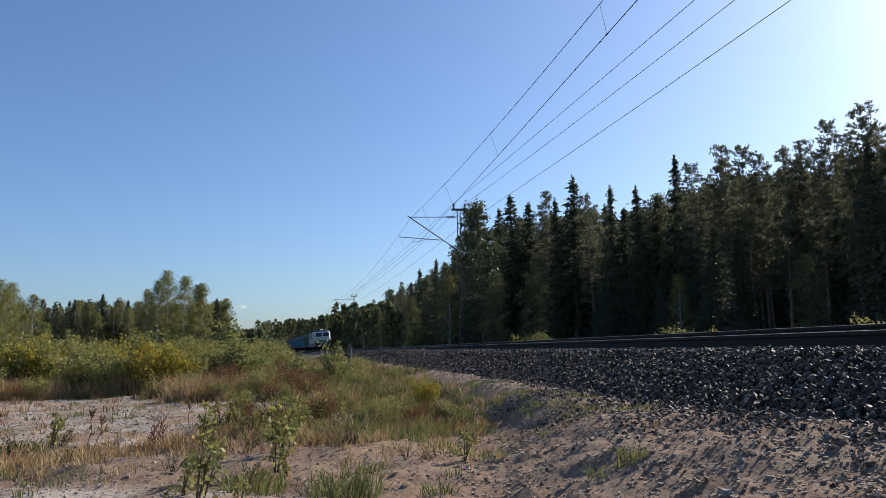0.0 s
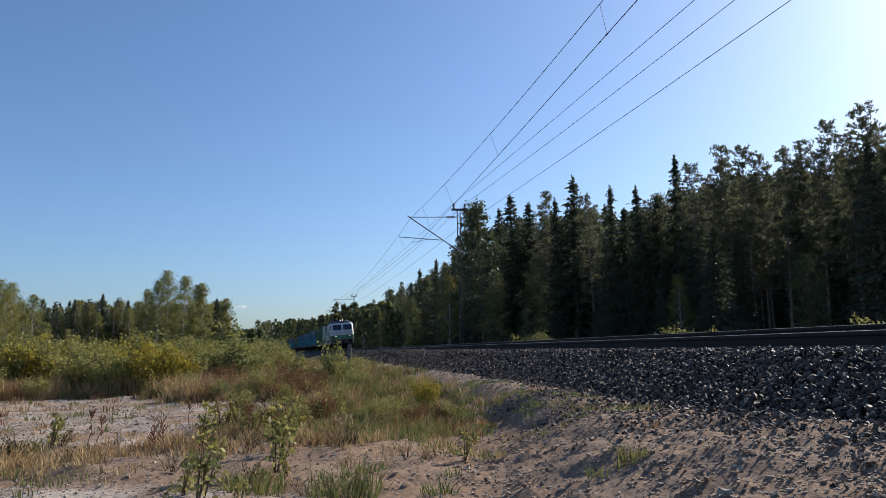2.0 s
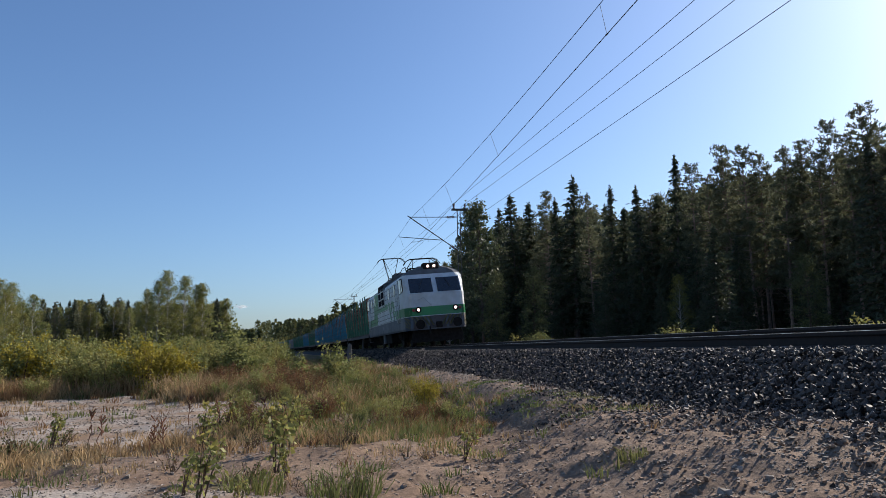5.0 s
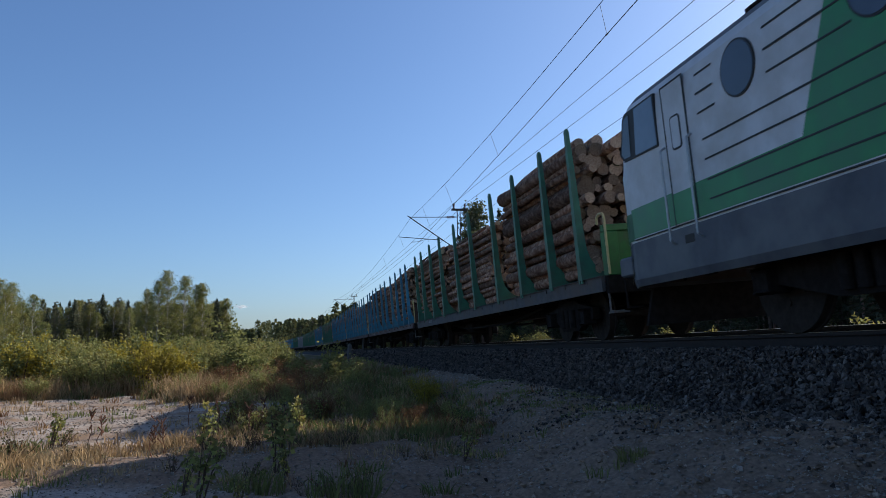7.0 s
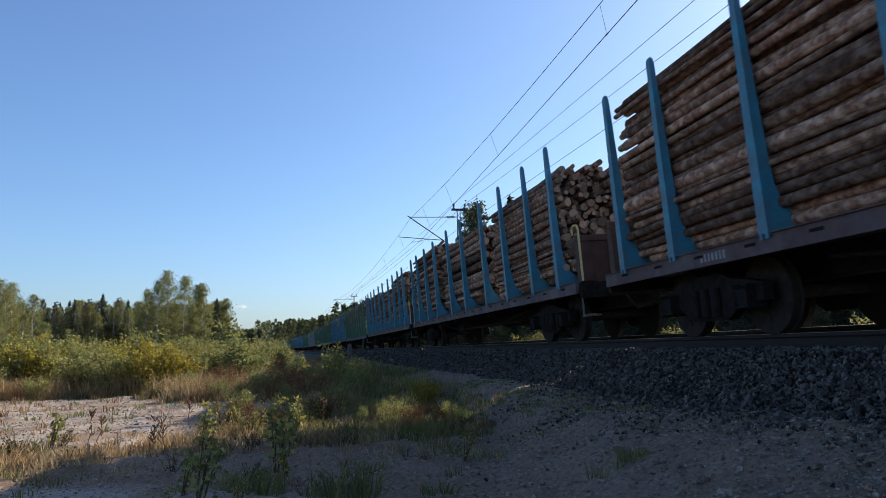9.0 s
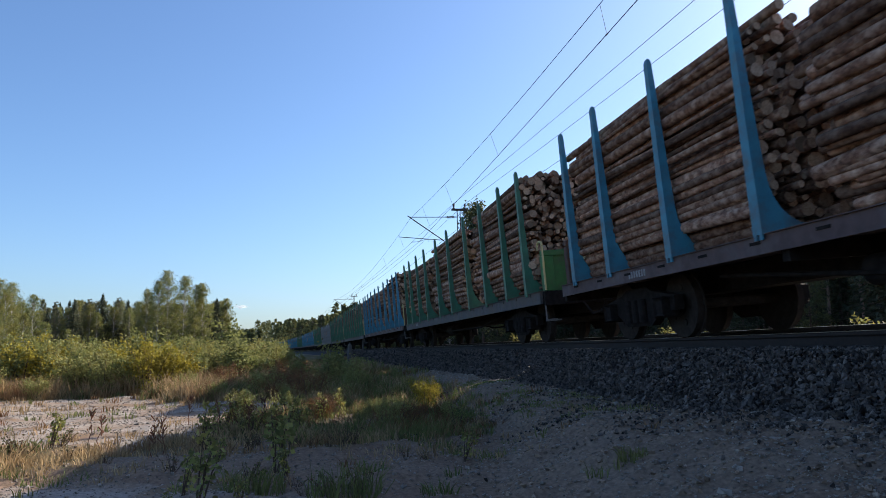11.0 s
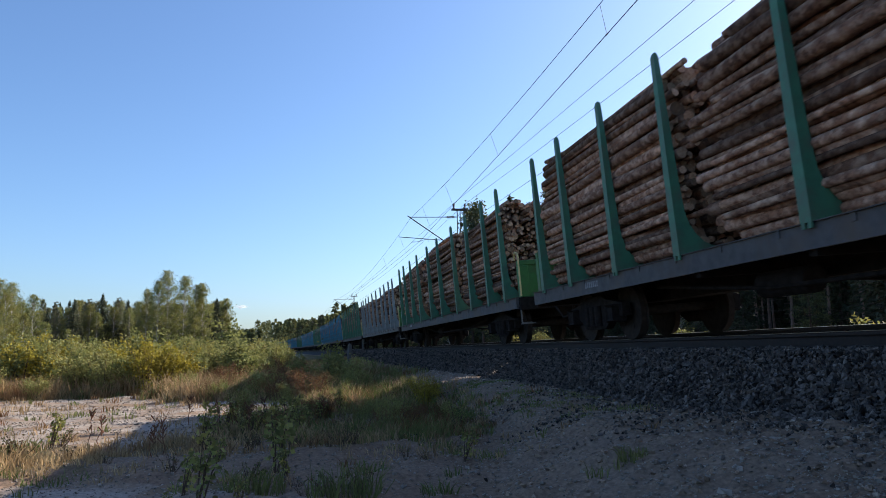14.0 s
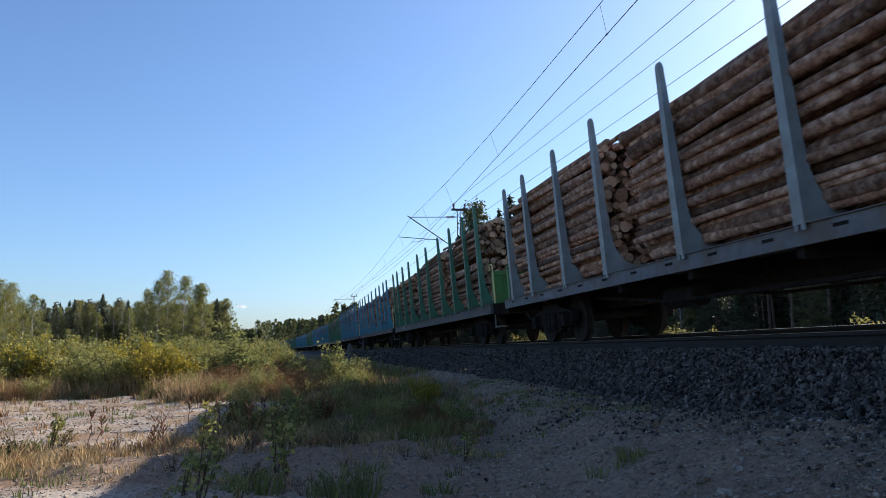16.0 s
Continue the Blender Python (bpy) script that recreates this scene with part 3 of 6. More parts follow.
def bundle(seed, length, mean_r, top, singles):
    """A stack of logs between the stakes: x across, y along, z from the rails. Its outermost logs are pieces of their own."""
    rng = random.Random(seed)
    verts, faces, slots, loose = [], [], [], []
    z = 1.19 + mean_r
    row = 0
    slope = rng.uniform(-0.12, 0.12)
    lean = rng.uniform(-0.05, 0.05)            # the cut ends lean along the wagon towards the top
    crown = 0.24
    while z <= top:
        half = 1.33 if z > 1.72 else 1.33 - 0.36 * (1 - math.sqrt(max(0.0, 1 - ((1.72 - z) / 0.55) ** 2)))
        if z > top - crown:
            half = 1.33 * math.sqrt(max(0.0, 1 - ((z - top + crown) / (crown + 0.12)) ** 2))
        if half < 0.35:
            break
        x = -half + (mean_r * 0.9 if row % 2 else 0.0)
        first = True
        while x < half:
            r = mean_r * min(1.75, max(0.58, rng.gauss(1.0, 0.29)))
            up = max(0.0, (z - 2.2) / (top - 2.2))
            shift = rng.gauss(0, 0.11 + 0.05 * up) + lean * (z - 2.2)
            if rng.random() < 0.06 + 0.16 * up ** 2:
                shift += rng.choice((-1, 1)) * rng.uniform(0.12, 0.26 + 0.34 * up)
            ln = length * rng.uniform(0.93, 1.0) * (1 - 0.06 * up ** 3 * rng.random())
            cz = z + rng.uniform(-0.4, 0.4) * mean_r + (slope * (x / 1.3) if z > top - 1.0 else 0.0)
            cx = min(x + r, half + 0.01 - r) if z < 1.7 else min(x + r, 1.34 - r)
            skew = 2.2 if rng.random() < 0.07 else 1.0   # a few lie askew
            m = pose(cx, shift, cz, rng.gauss(0, 0.6 + 0.5 * up ** 2) * skew, rng.uniform(0, 360), rng.gauss(0, 0.45 + 0.5 * up ** 2))
            buried = abs(cx) < 0.95 and z < top - crown - 0.25      # only the ends of these show
            v, f, sl = log_geometry(rng, r, ln, 8, 2) if buried else log_geometry(rng, r, ln)
            if (first or z > top - crown - 0.02 or cx < -1.0) and len(loose) < singles:
                loose.append((v, f, sl, m))
            else:
                o = len(verts)
                verts += [m @ Vector(p) for p in v]
                faces += [tuple(i + o for i in q) for q in f]
                slots += sl
            x += 2 * r * 0.95
            first = False
        z += mean_r * 1.70
        row += 1
    core = new("log_load", None)
    place("stack_core", mesh_of("stack_core", verts, faces, [M["barks"], M["cuts"]], slots, True), core)["kind"] = "stuff"
    for v, f, sl, m in loose:
        place("log", mesh_of("log", v, f, [M["bark"], M["cut"]], sl, True), core, "", m)
    return tagged(core, "stack of barked pine and birch logs between wagon stakes", "logs", group="log bundles on the train")


COLOURS = ["green", "blue", "blue", "blue", "green", "blue", "green", "green", "grey", "green", "blue", "blue", "green", "blue", "blue", "green", "blue", "blue", "green", "green", "blue", "blue", "green"]
FIRST, PITCH_W = 20.2, 21.497
NEAR_WAGONS = 11
TRAIN = []                                     # (thing, metres behind the nose of its own middle)
kinds = {}
# height of each load over the rails, then its mean log radius; three loads to a near wagon
LOADS = (((3.72, 0.105), (3.42, 0.080), (3.60, 0.066)), ((3.86, 0.062), (3.70, 0.056), (3.93, 0.062)), ((3.56, 0.060), (3.42, 0.072), (3.80, 0.064)),
         ((3.70, 0.066), (3.45, 0.062), (3.68, 0.058)), ((3.84, 0.060), (3.66, 0.056), (3.54, 0.062)), ((3.98, 0.056), (3.80, 0.054), (3.70, 0.064)),
         ((3.88, 0.056), (3.88, 0.064), (3.76, 0.060)), ((3.50, 0.050), (3.78, 0.066), (3.55, 0.060)), ((3.48, 0.066), (3.46, 0.072), (3.46, 0.070)),
         ((3.42, 0.074), (3.58, 0.064), (3.40, 0.070)))
SPARE = [bundle(21, 5.5, 0.11, 3.68, 0), bundle(22, 5.4, 0.105, 3.5, 0)]   # for the wagons that stay far off
used = set()
pick = random.Random(5)
for i, c in enumerate(COLOURS):
    if c not in kinds:
        kinds[c] = build_wagon(c)
        wagon = kinds[c]
    else:
        wagon = copy_thing(kinds[c], Matrix())
    mid = FIRST + HALF + PITCH_W * i
    TRAIN.append((wagon, mid))
    for j, off in enumerate((-6.68, 0.08, 6.53)):
        if i < len(LOADS):
            top, mean_r = LOADS[i][j]
            load = bundle(100 + 3 * i + j, (5.2 if j == 0 else 5.46) + 0.2 * pick.random(), mean_r, top, 42)
        else:
            src = SPARE[(i + j + pick.randrange(2)) % 2]
            load = copy_thing(src, Matrix()) if src.name in used else src
            used.add(src.name)
        TRAIN.append((load, mid + off + pick.uniform(-0.12, 0.12)))


# ---- locomotive ----
LOCO_R = 0.625
NOSE = 9.2                                     # from its middle to the nose
M["white"] = surface("dusty_white_paint", (0.62, 0.64, 0.66), (0.52, 0.54, 0.55), 0.5, 0.45, 0.0006, c3=(0.46, 0.465, 0.455), size3=0.8)
M["loco_green"] = surface("locomotive_green_paint", (0.035, 0.26, 0.085), (0.028, 0.21, 0.07), 0.5, 0.4, 0.0006, c3=(0.05, 0.20, 0.09), size3=1.0)
M["skirt"] = surface("grey_skirt_paint", (0.088, 0.098, 0.122), (0.060, 0.068, 0.086), 0.4, 0.55, 0.0006, c3=(0.13, 0.14, 0.15), size3=0.9)
M["roof"] = surface("sooty_roof_grey", (0.13, 0.135, 0.14), (0.08, 0.082, 0.085), 0.3, 0.8, 0.002)
M["rib"] = surface("dark_groove", (0.05, 0.06, 0.06), (0.035, 0.04, 0.04), 0.2, 0.8)
M["black"] = surface("black_rubber", (0.02, 0.02, 0.02), (0.014, 0.014, 0.014), 0.2, 0.6)
M["yellow"] = surface("warning_yellow", (0.20, 0.175, 0.075), (0.13, 0.115, 0.06), 0.2, 0.6, c3=(0.2, 0.17, 0.06), size3=0.5)
M["dark_plate"] = surface("dark_front_plate", (0.10, 0.085, 0.085), (0.07, 0.06, 0.06), 0.2, 0.7)
M["louvre"] = surface("dark_louvre", (0.014, 0.012, 0.012), (0.01, 0.009, 0.009), 0.1, 0.95, spec=0.1)
M["glass"] = surface("tinted_glass", (0.02, 0.025, 0.035), (0.016, 0.02, 0.03), 1.0, 0.08, spec=0.8)
# Even blue-grey base colour for the round panes.
M["round_glass"] = surface("blue_grey_round_glass", (0.06, 0.08, 0.12), (0.05, 0.07, 0.10), 1.0, 0.2, spec=0.6)
# The sky's reflection in the cab panes is put into this pale blue base colour.
M["cab_pane"] = surface("sky_painted_cab_glass", (0.15, 0.20, 0.27), (0.12, 0.16, 0.22), 1.0, 0.12, spec=0.7)
M["lamp_on"] = glow("headlamp_glow", (1.0, 0.72, 0.62), 1.5)
M["lamp_red"] = surface("red_tail_lens", (0.25, 0.03, 0.03), (0.2, 0.02, 0.02), 0.1, 0.2)
M["chrome"] = surface("worn_handrail_steel", (0.42, 0.44, 0.46), (0.34, 0.36, 0.37), 0.1, 0.4, metal=0.5)


def skin_x(z):
    """Half width of the body at the height z over the rails."""
    pts = ((0.8, 1.46), (0.9, 1.5), (3.0, 1.5), (3.35, 1.47), (3.55, 1.38), (3.72, 1.12), (3.84, 0.6), (3.88, 0.0))
    for (z0, x0), (z1, x1) in zip(pts, pts[1:]):
        if z <= z1:
            return x0 + (x1 - x0) * max(0.0, (z - z0) / (z1 - z0))
    return 0.0


def nose_back(z):
    """How far the front leans back at that height."""
    return 0.0 if z < 2.5 else 0.55 * (z - 2.5)


def shell(z_list, close=False):
    """Body skin between heights: straight sides, a chamfered front, the windscreen leaning back; both ends alike."""
    bm = bmesh.new()
    rows = []
    for z in z_list:
        w = skin_x(z)
        k = min(1.0, w / 1.5)
        ring = []
        for e in (-1, 1):
            corner = NOSE - 0.62 - nose_back(z) * 0.35
            front = NOSE - nose_back(z)
            pts = [(-w, corner), (-w * 0.985, corner + 0.14 * k), (-1.30 * k, front - 0.06), (-1.18 * k, front), (-0.5 * k, front + 0.03), (0, front + 0.035)]
            pts = pts + [(-x, y) for x, y in pts[-2::-1]]
            pts = [(x, e * y) for x, y in pts]
            ring += pts if e > 0 else pts[::-1]
        rows.append([bm.verts.new((x, y, z)) for x, y in ring])
    n = len(rows[0])
    for a, b in zip(rows, rows[1:]):
        for i in range(n):
            j = (i + 1) % n
            bm.faces.new((a[i], a[j], b[j], b[i]))
    if close:
        bm.faces.new(rows[-1])
        bm.faces.new(rows[0][::-1])
    bmesh.ops.recalc_face_normals(bm, faces=bm.faces)
    return bm


def decal(outline, side, out=0.004, thick=0.006):
    """A thin painted panel on the body's side; outline in (along, up)."""
    bm = bmesh.new()
    prism(bm, outline, "x", side * 1.5, side * (1.5 + out))
    return bm


def rounded(cy, cz, hy, hz, r):
    """Outline of a rectangle with rounded corners, in (along, up)."""
    out = []
    for sy, sz, a0 in ((1, 1, 0), (-1, 1, 90), (-1, -1, 180), (1, -1, 270)):
        for k in range(5):
            a = radians(a0 + 22.5 * k)
            out.append((cy + sy * (hy - r) + r * math.cos(a), cz + sz * (hz - r) + r * math.sin(a)))
    return out


def front_panel(bm, x0, x1, z0, z1, e, depth, inset=0.0):
    """A slab on the front between those widths and heights that follows its lean."""
    vs = []
    for d in (inset, inset + depth):
        for x, z in ((x0, z0), (x1, z0), (x1, z1), (x0, z1)):
            vs.append(bm.verts.new((x, e * (NOSE - nose_back(z) + 0.034 - 0.05 * abs(x) ** 3 * 0.25 + d), z)))
    fs = [(0, 1, 2, 3), (4, 5, 6, 7), (0, 1, 5, 4), (1, 2, 6, 5), (2, 3, 7, 6), (3, 0, 4, 7)]
    made = [bm.faces.new([vs[i] for i in f]) for f in fs]
    bmesh.ops.recalc_face_normals(bm, faces=made)


def pantograph(parent, y, raised):
    h = 6.02 if raised else 4.56
    bm = bmesh.new()
    zb = 4.02
    box(bm, -0.75, 0.75, y - 0.6, y - 0.5, zb - 0.05, zb)
    box(bm, -0.75, 0.75, y + 0.5, y + 0.6, zb - 0.05, zb)
    for sx in (-0.7, 0.7):
        tube(bm, (sx, y - 0.6, zb), (sx, y + 0.6, zb), 0.03)
        tube(bm, (sx, y - 0.55, zb - 0.22), (sx, y - 0.55, zb), 0.05)
        tube(bm, (sx, y + 0.55, zb - 0.22), (sx, y + 0.55, zb), 0.05)
    part("pantograph_base", bm, M["under"], parent)
    bm = bmesh.new()
    top = h - 0.08
    for sx in (-1, 1):
        if raised:                             # slim upper frame down to one knee bar, a strut below it
            pipe(bm, [(sx * 0.50, y - 0.12, top), (sx * 0.16, y + 0.30, 4.66)], 0.018)
            pipe(bm, [(sx * 0.50, y + 0.12, top), (sx * 0.20, y + 0.30, 4.66)], 0.018)
            pipe(bm, [(sx * 0.20, y + 0.30, 4.66), (sx * 0.45, y - 0.45, zb)], 0.03)
        else:
            for e in (-1, 1):
                pipe(bm, [(sx * 0.55, y + e * 0.25, zb), (sx * 0.62, y + e * 1.0, zb + 0.14), (sx * 0.45, y + e * 0.12, h - 0.06)], 0.022)
    if raised:
        tube(bm, (-0.22, y + 0.30, 4.66), (0.22, y + 0.30, 4.66), 0.03)
        tube(bm, (-0.48, y - 0.12, top), (0.16, y + 0.30, 4.66), 0.012)
    part("pantograph_arm", bm, M["under"], parent, "raised dark pantograph arms" if raised else "folded dark pantograph arms")
    bm = bmesh.new()
    for e in (-0.14, 0.14):
        pipe(bm, [(-0.95, y + e, h - 0.32), (-0.82, y + e, h - 0.13), (-0.6, y + e, h - 0.03), (0.6, y + e, h - 0.03), (0.82, y + e, h - 0.13), (0.95, y + e, h - 0.32)], 0.02)
    for x in (-0.5, 0.5):
        tube(bm, (x, y - 0.14, h - 0.05), (x, y + 0.14, h - 0.05), 0.015)
    part("collector_head", bm, M["under"], parent)


def build_loco():
    lo = new("electric_locomotive", None)
    part("skirt", shell([0.8, 0.9, 1.2, 1.44]), M["skirt"], lo, "grey painted lower body skirt")
    part("body_shell", shell([1.44, 1.9, 2.3, 2.5, 2.8, 3.1, 3.35, 3.48]), M["white"], lo, "dusty white painted body shell")
    part("roof", shell([3.48, 3.6, 3.74, 3.84, 3.88], False), M["roof"], lo, "sooty dark grey roof")
    bm = bmesh.new()
    box(bm, -1.4, 1.4, -8.5, 8.5, 0.95, 1.05)
    box(bm, -0.62, 0.62, -7.8, 7.8, 3.80, 3.90, 0.02)
    part("frame_plate", bm, M["under"], lo)
    for sd in (-1, 1):
        # green bands, logo shapes and blocks
        bands = [
            [(-8.56, 1.5), (-6.75, 1.5), (-6.75, 1.90), (-8.56, 1.90)],
            [(-6.75, 1.5), (-5.72, 1.5), (-5.45, 1.90), (-6.75, 1.90)],
            [(-3.70, 1.52), (-3.10, 2.28), (-2.88, 2.53), (-3.45, 2.53), (-3.72, 2.15), (-4.05, 1.52)],
            [(-4.30, 1.86), (-3.95, 2.05), (-3.95, 2.42), (-4.6, 2.52), (-5.15, 2.46), (-5.40, 2.10), (-5.25, 1.90), (-5.30, 1.45), (-4.95, 1.45), (-4.72, 1.86), (-4.95, 2.05), (-4.9, 2.2), (-4.55, 2.22)],
            [(-2.75, 2.20), (-2.4, 2.50), (-1.4, 2.50), (-1.4, 2.43), (1.64, 2.43), (1.64, 2.8), (2.0, 3.40), (4.0, 3.40), (4.7, 1.93), (8.56, 1.93), (8.56, 1.5), (2.85, 1.5), (2.65, 2.20)],
        ]
        for o in bands:
            part("green_band", decal([(y, z) for y, z in o], sd), M["loco_green"], lo, "green livery band")
        # grooves between the panels, broken by the windows
        long_run, short_runs = ((-6.67, 6.43),), ((-6.46, -6.1), (-5.23, -3.92), (-2.95, -1.45), (1.7, 3.18), (3.88, 5.1), (6.09, 6.47))
        for z, runs in ((1.67, long_run), (1.905, long_run), (2.155, long_run), (2.40, long_run), (2.735, short_runs), (2.98, short_runs), (3.22, short_runs)):
            for y0, y1 in runs:
                bm = bmesh.new()
                x = sd * (skin_x(z) + 0.001)
                box(bm, min(x, x + sd * 0.009), max(x, x + sd * 0.009), y0, y1, z - 0.010, z + 0.010)
                part("panel_groove", bm, M["rib"], lo)
        bm = bmesh.new()
        x = sd * 1.5
        box(bm, min(x, x + sd * 0.02), max(x, x + sd * 0.02), -8.5, 8.5, 1.466, 1.482)
        part("waist_strip", bm, M["rib"], lo)
        for y in (-5.74, -3.41, 3.57, 5.57):
            bm = bmesh.new()
            tube(bm, (sd * 1.47, y, 2.97), (sd * 1.512, y, 2.97), 0.322, n=36)
            rw = part("round_window", bm, M["black"], lo, "round window in a black rubber frame")
            bm = bmesh.new()
            tube(bm, (sd * 1.49, y, 2.97), (sd * 1.517, y, 2.97), 0.298, n=36)
            part("pane", bm, M["round_glass"], rw)
        # cooling grille with its white frame
        bm = bmesh.new()
        box(bm, min(sd * 1.44, sd * 1.512), max(sd * 1.44, sd * 1.512), -1.32, 1.54, 2.47, 3.44)
        gr = part("cooling_grille", bm, M["louvre"], lo, "dark louvred cooling grille in a white frame")
        for z0, z1 in ((2.47, 2.53), (2.86, 2.93), (3.29, 3.36)):
            bm = bmesh.new()
            box(bm, min(sd * 1.505, sd * 1.54), max(sd * 1.505, sd * 1.54), -1.36, 1.58, z0, z1, 0.006)
            part("grille_bar", bm, M["white"], gr)
        for y in (-1.33, 0.12, 1.55):
            bm = bmesh.new()
            box(bm, min(sd * 1.505, sd * 1.535), max(sd * 1.505, sd * 1.535), y - 0.03, y + 0.03, 2.47, 3.44, 0.006)
            part("grille_bar", bm, M["white"], gr)
        for k in range(16):
            bm = bmesh.new()
            z = 2.54 + k * 0.056
            box(bm, min(sd * 1.50, sd * 1.522), max(sd * 1.50, sd * 1.522), -1.3, 1.52, z, z + 0.02)
            part("louvre", bm, M["louvre"], gr)
        bm = bmesh.new()                       # its upper row stands in a cowl over the roof's edge
        prism(bm, [(sd * 1.0, 3.45), (sd * 1.505, 3.45), (sd * 1.48, 3.73), (sd * 1.40, 3.77), (sd * 1.0, 3.80)], "y", -1.36, 1.58)
        cowl = part("grille_cowl", bm, M["roof"], lo, "grey cowl with a dark louvred opening")
        for y0, y1 in ((-1.28, 0.06), (0.18, 1.50)):
            bm = bmesh.new()
            prism(bm, [(sd * 1.49, 3.49), (sd * 1.512, 3.49), (sd * 1.489, 3.72), (sd * 1.47, 3.72)], "y", y0, y1)
            part("louvre_panel", bm, M["louvre"], cowl)
        for e in (-1, 1):
            # cab door, handrails, side window
            yd = e * 7.01
            bm = bmesh.new()
            box(bm, min(sd * 1.49, sd * 1.508), max(sd * 1.49, sd * 1.508), yd - 0.28, yd + 0.28, 1.49, 3.33, 0.004)
            dr = part("cab_door", bm, M["white"], lo, "white cab door with a small window")
            bm = bmesh.new()
            for q0, q1, z0, z1 in ((-0.29, -0.27, 1.49, 3.34), (0.27, 0.29, 1.49, 3.34), (-0.29, 0.29, 3.33, 3.35)):
                box(bm, min(sd * 1.50, sd * 1.513), max(sd * 1.50, sd * 1.513), yd + q0, yd + q1, z0, z1)
            part("door_seal", bm, M["rib"], dr)
            bm = bmesh.new()
            prism(bm, rounded(yd, 2.67, 0.125, 0.225, 0.06), "x", sd * 1.50, sd * 1.516)
            part("door_window_frame", bm, M["black"], dr)
            bm = bmesh.new()
            prism(bm, rounded(yd, 2.67, 0.10, 0.20, 0.045), "x", sd * 1.51, sd * 1.519)
            part("door_window", bm, M["white"], dr)
            bm = bmesh.new()
            prism(bm, [(yd - 0.265, 1.50), (yd + 0.265, 1.50), (yd + 0.265, 1.90), (yd - 0.265, 1.90)], "x", sd * 1.508, sd * 1.513)
            part("door_band", bm, M["loco_green"], dr)
            for q in (-0.34, 0.34):
                bm = bmesh.new()
                pipe(bm, [(sd * 1.51, yd + q, 2.55), (sd * 1.58, yd + q, 2.5), (sd * 1.58, yd + q, 1.3), (sd * 1.51, yd + q, 1.25)], 0.016)
                part("handrail", bm, M["chrome"], lo, "upright steel handrail")
            bm = bmesh.new()
            box(bm, min(sd * 1.47, sd * 1.504), max(sd * 1.47, sd * 1.504), yd - 0.14, yd + 0.14, 1.20, 1.36, 0.03)
            part("step_hole", bm, M["black"], lo)
            yw = e * 7.98
            o = [(-0.48, 2.62), (0.58, 2.66), (0.70, 2.78), (0.52, 3.29), (0.43, 3.36), (-0.48, 3.36)]
            bm = bmesh.new()
            prism(bm, [(yw + e * y, z) for y, z in o], "x", sd * 1.47, sd * 1.513)
            sw = part("side_window", bm, M["black"], lo, "dark cab side window")
            bm = bmesh.new()
            prism(bm, [(yw - e * 0.45, 2.65), (yw + e * 0.20, 2.67), (yw + e * 0.10, 3.33), (yw - e * 0.45, 3.33)], "x", sd * 1.49, sd * 1.519)
            part("pane", bm, M["cab_pane"], sw)
            bm = bmesh.new()
            prism(bm, [(yw + e * 0.36, 2.70), (yw + e * 0.56, 2.71), (yw + e * 0.64, 2.80), (yw + e * 0.47, 3.28), (yw + e * 0.30, 3.31)], "x", sd * 1.49, sd * 1.519)
            part("pane", bm, M["glass"], sw)
        # hatches and plain number bars
        for y, w, z0, z1 in ((-2.25, 0.19, 1.61, 1.87), (2.33, 0.17, 1.61, 1.86), (-6.43, 0.25, 1.69, 1.89)):
            bm = bmesh.new()
            box(bm, min(sd * 1.50, sd * 1.522), max(sd * 1.50, sd * 1.522), y - w, y + w, z0, z1, 0.006)
            hb = part("hatch", bm, M["white"] if y > -6 else M["loco_green"], lo)
            bm = bmesh.new()
            tube(bm, (sd * 1.515, y, (z0 + z1) / 2), (sd * 1.53, y, (z0 + z1) / 2), 0.06, n=12)
            part("hatch_ring", bm, M["rib"], hb)
        for k in range(4):
            bm = bmesh.new()
            y = -0.14 + k * 0.13
            box(bm, min(sd * 1.50, sd * 1.506), max(sd * 1.50, sd * 1.506), y - 0.035, y + 0.035, 1.10, 1.30)
            part("number_bar", bm, M["marks"], lo)
    for e in (-1, 1):                          # the two fronts
        bm = bmesh.new()
        for x0, x1 in ((-1.2, 0.0), (0.0, 1.2)):
            front_panel(bm, x0, x1, 1.47, 1.88, e, 0.008)
        part("front_band", bm, M["loco_green"], lo, "green livery band across the front")
        bm = bmesh.new()
        for x0, x1 in ((-1.18, 0.0), (0.0, 1.18)):
            front_panel(bm, x0, x1, 1.44, 1.468, e, 0.010)
        part("front_strip", bm, M["white"], lo, "thin white strip under the green band")
        for sd in (-1, 1):
            bm = bmesh.new()
            vs = [(sd * 1.17, e * (NOSE + 0.012), z) for z in (1.47, 1.88)] + [(sd * 1.31, e * (NOSE - 0.045), z) for z in (1.88, 1.47)]
            bm.faces.new([bm.verts.new(v) for v in vs])
            vs = [(sd * 1.312, e * (NOSE - 0.042), z) for z in (1.47, 1.88)] + [(sd * 1.492, e * (NOSE - 0.47), z) for z in (1.88, 1.47)] 
            bm.faces.new([bm.verts.new(v) for v in vs])
            vs = [(sd * 1.494, e * (NOSE - 0.465), z) for z in (1.47, 1.88)] + [(sd * 1.506, e * (NOSE - 0.655), z) for z in (1.88, 1.47)]
            bm.faces.new([bm.verts.new(v) for v in vs])
            bmesh.ops.solidify(bm, geom=bm.faces[:], thickness=0.006)
            part("corner_band", bm, M["loco_green"], lo)
            bm = bmesh.new()
            front_panel(bm, sd * 0.07, sd * 1.27, 2.52, 3.31, e, 0.02)
            ws = part("windscreen", bm, M["white"], lo, "dark windscreen in a pale frame")
            bm = bmesh.new()
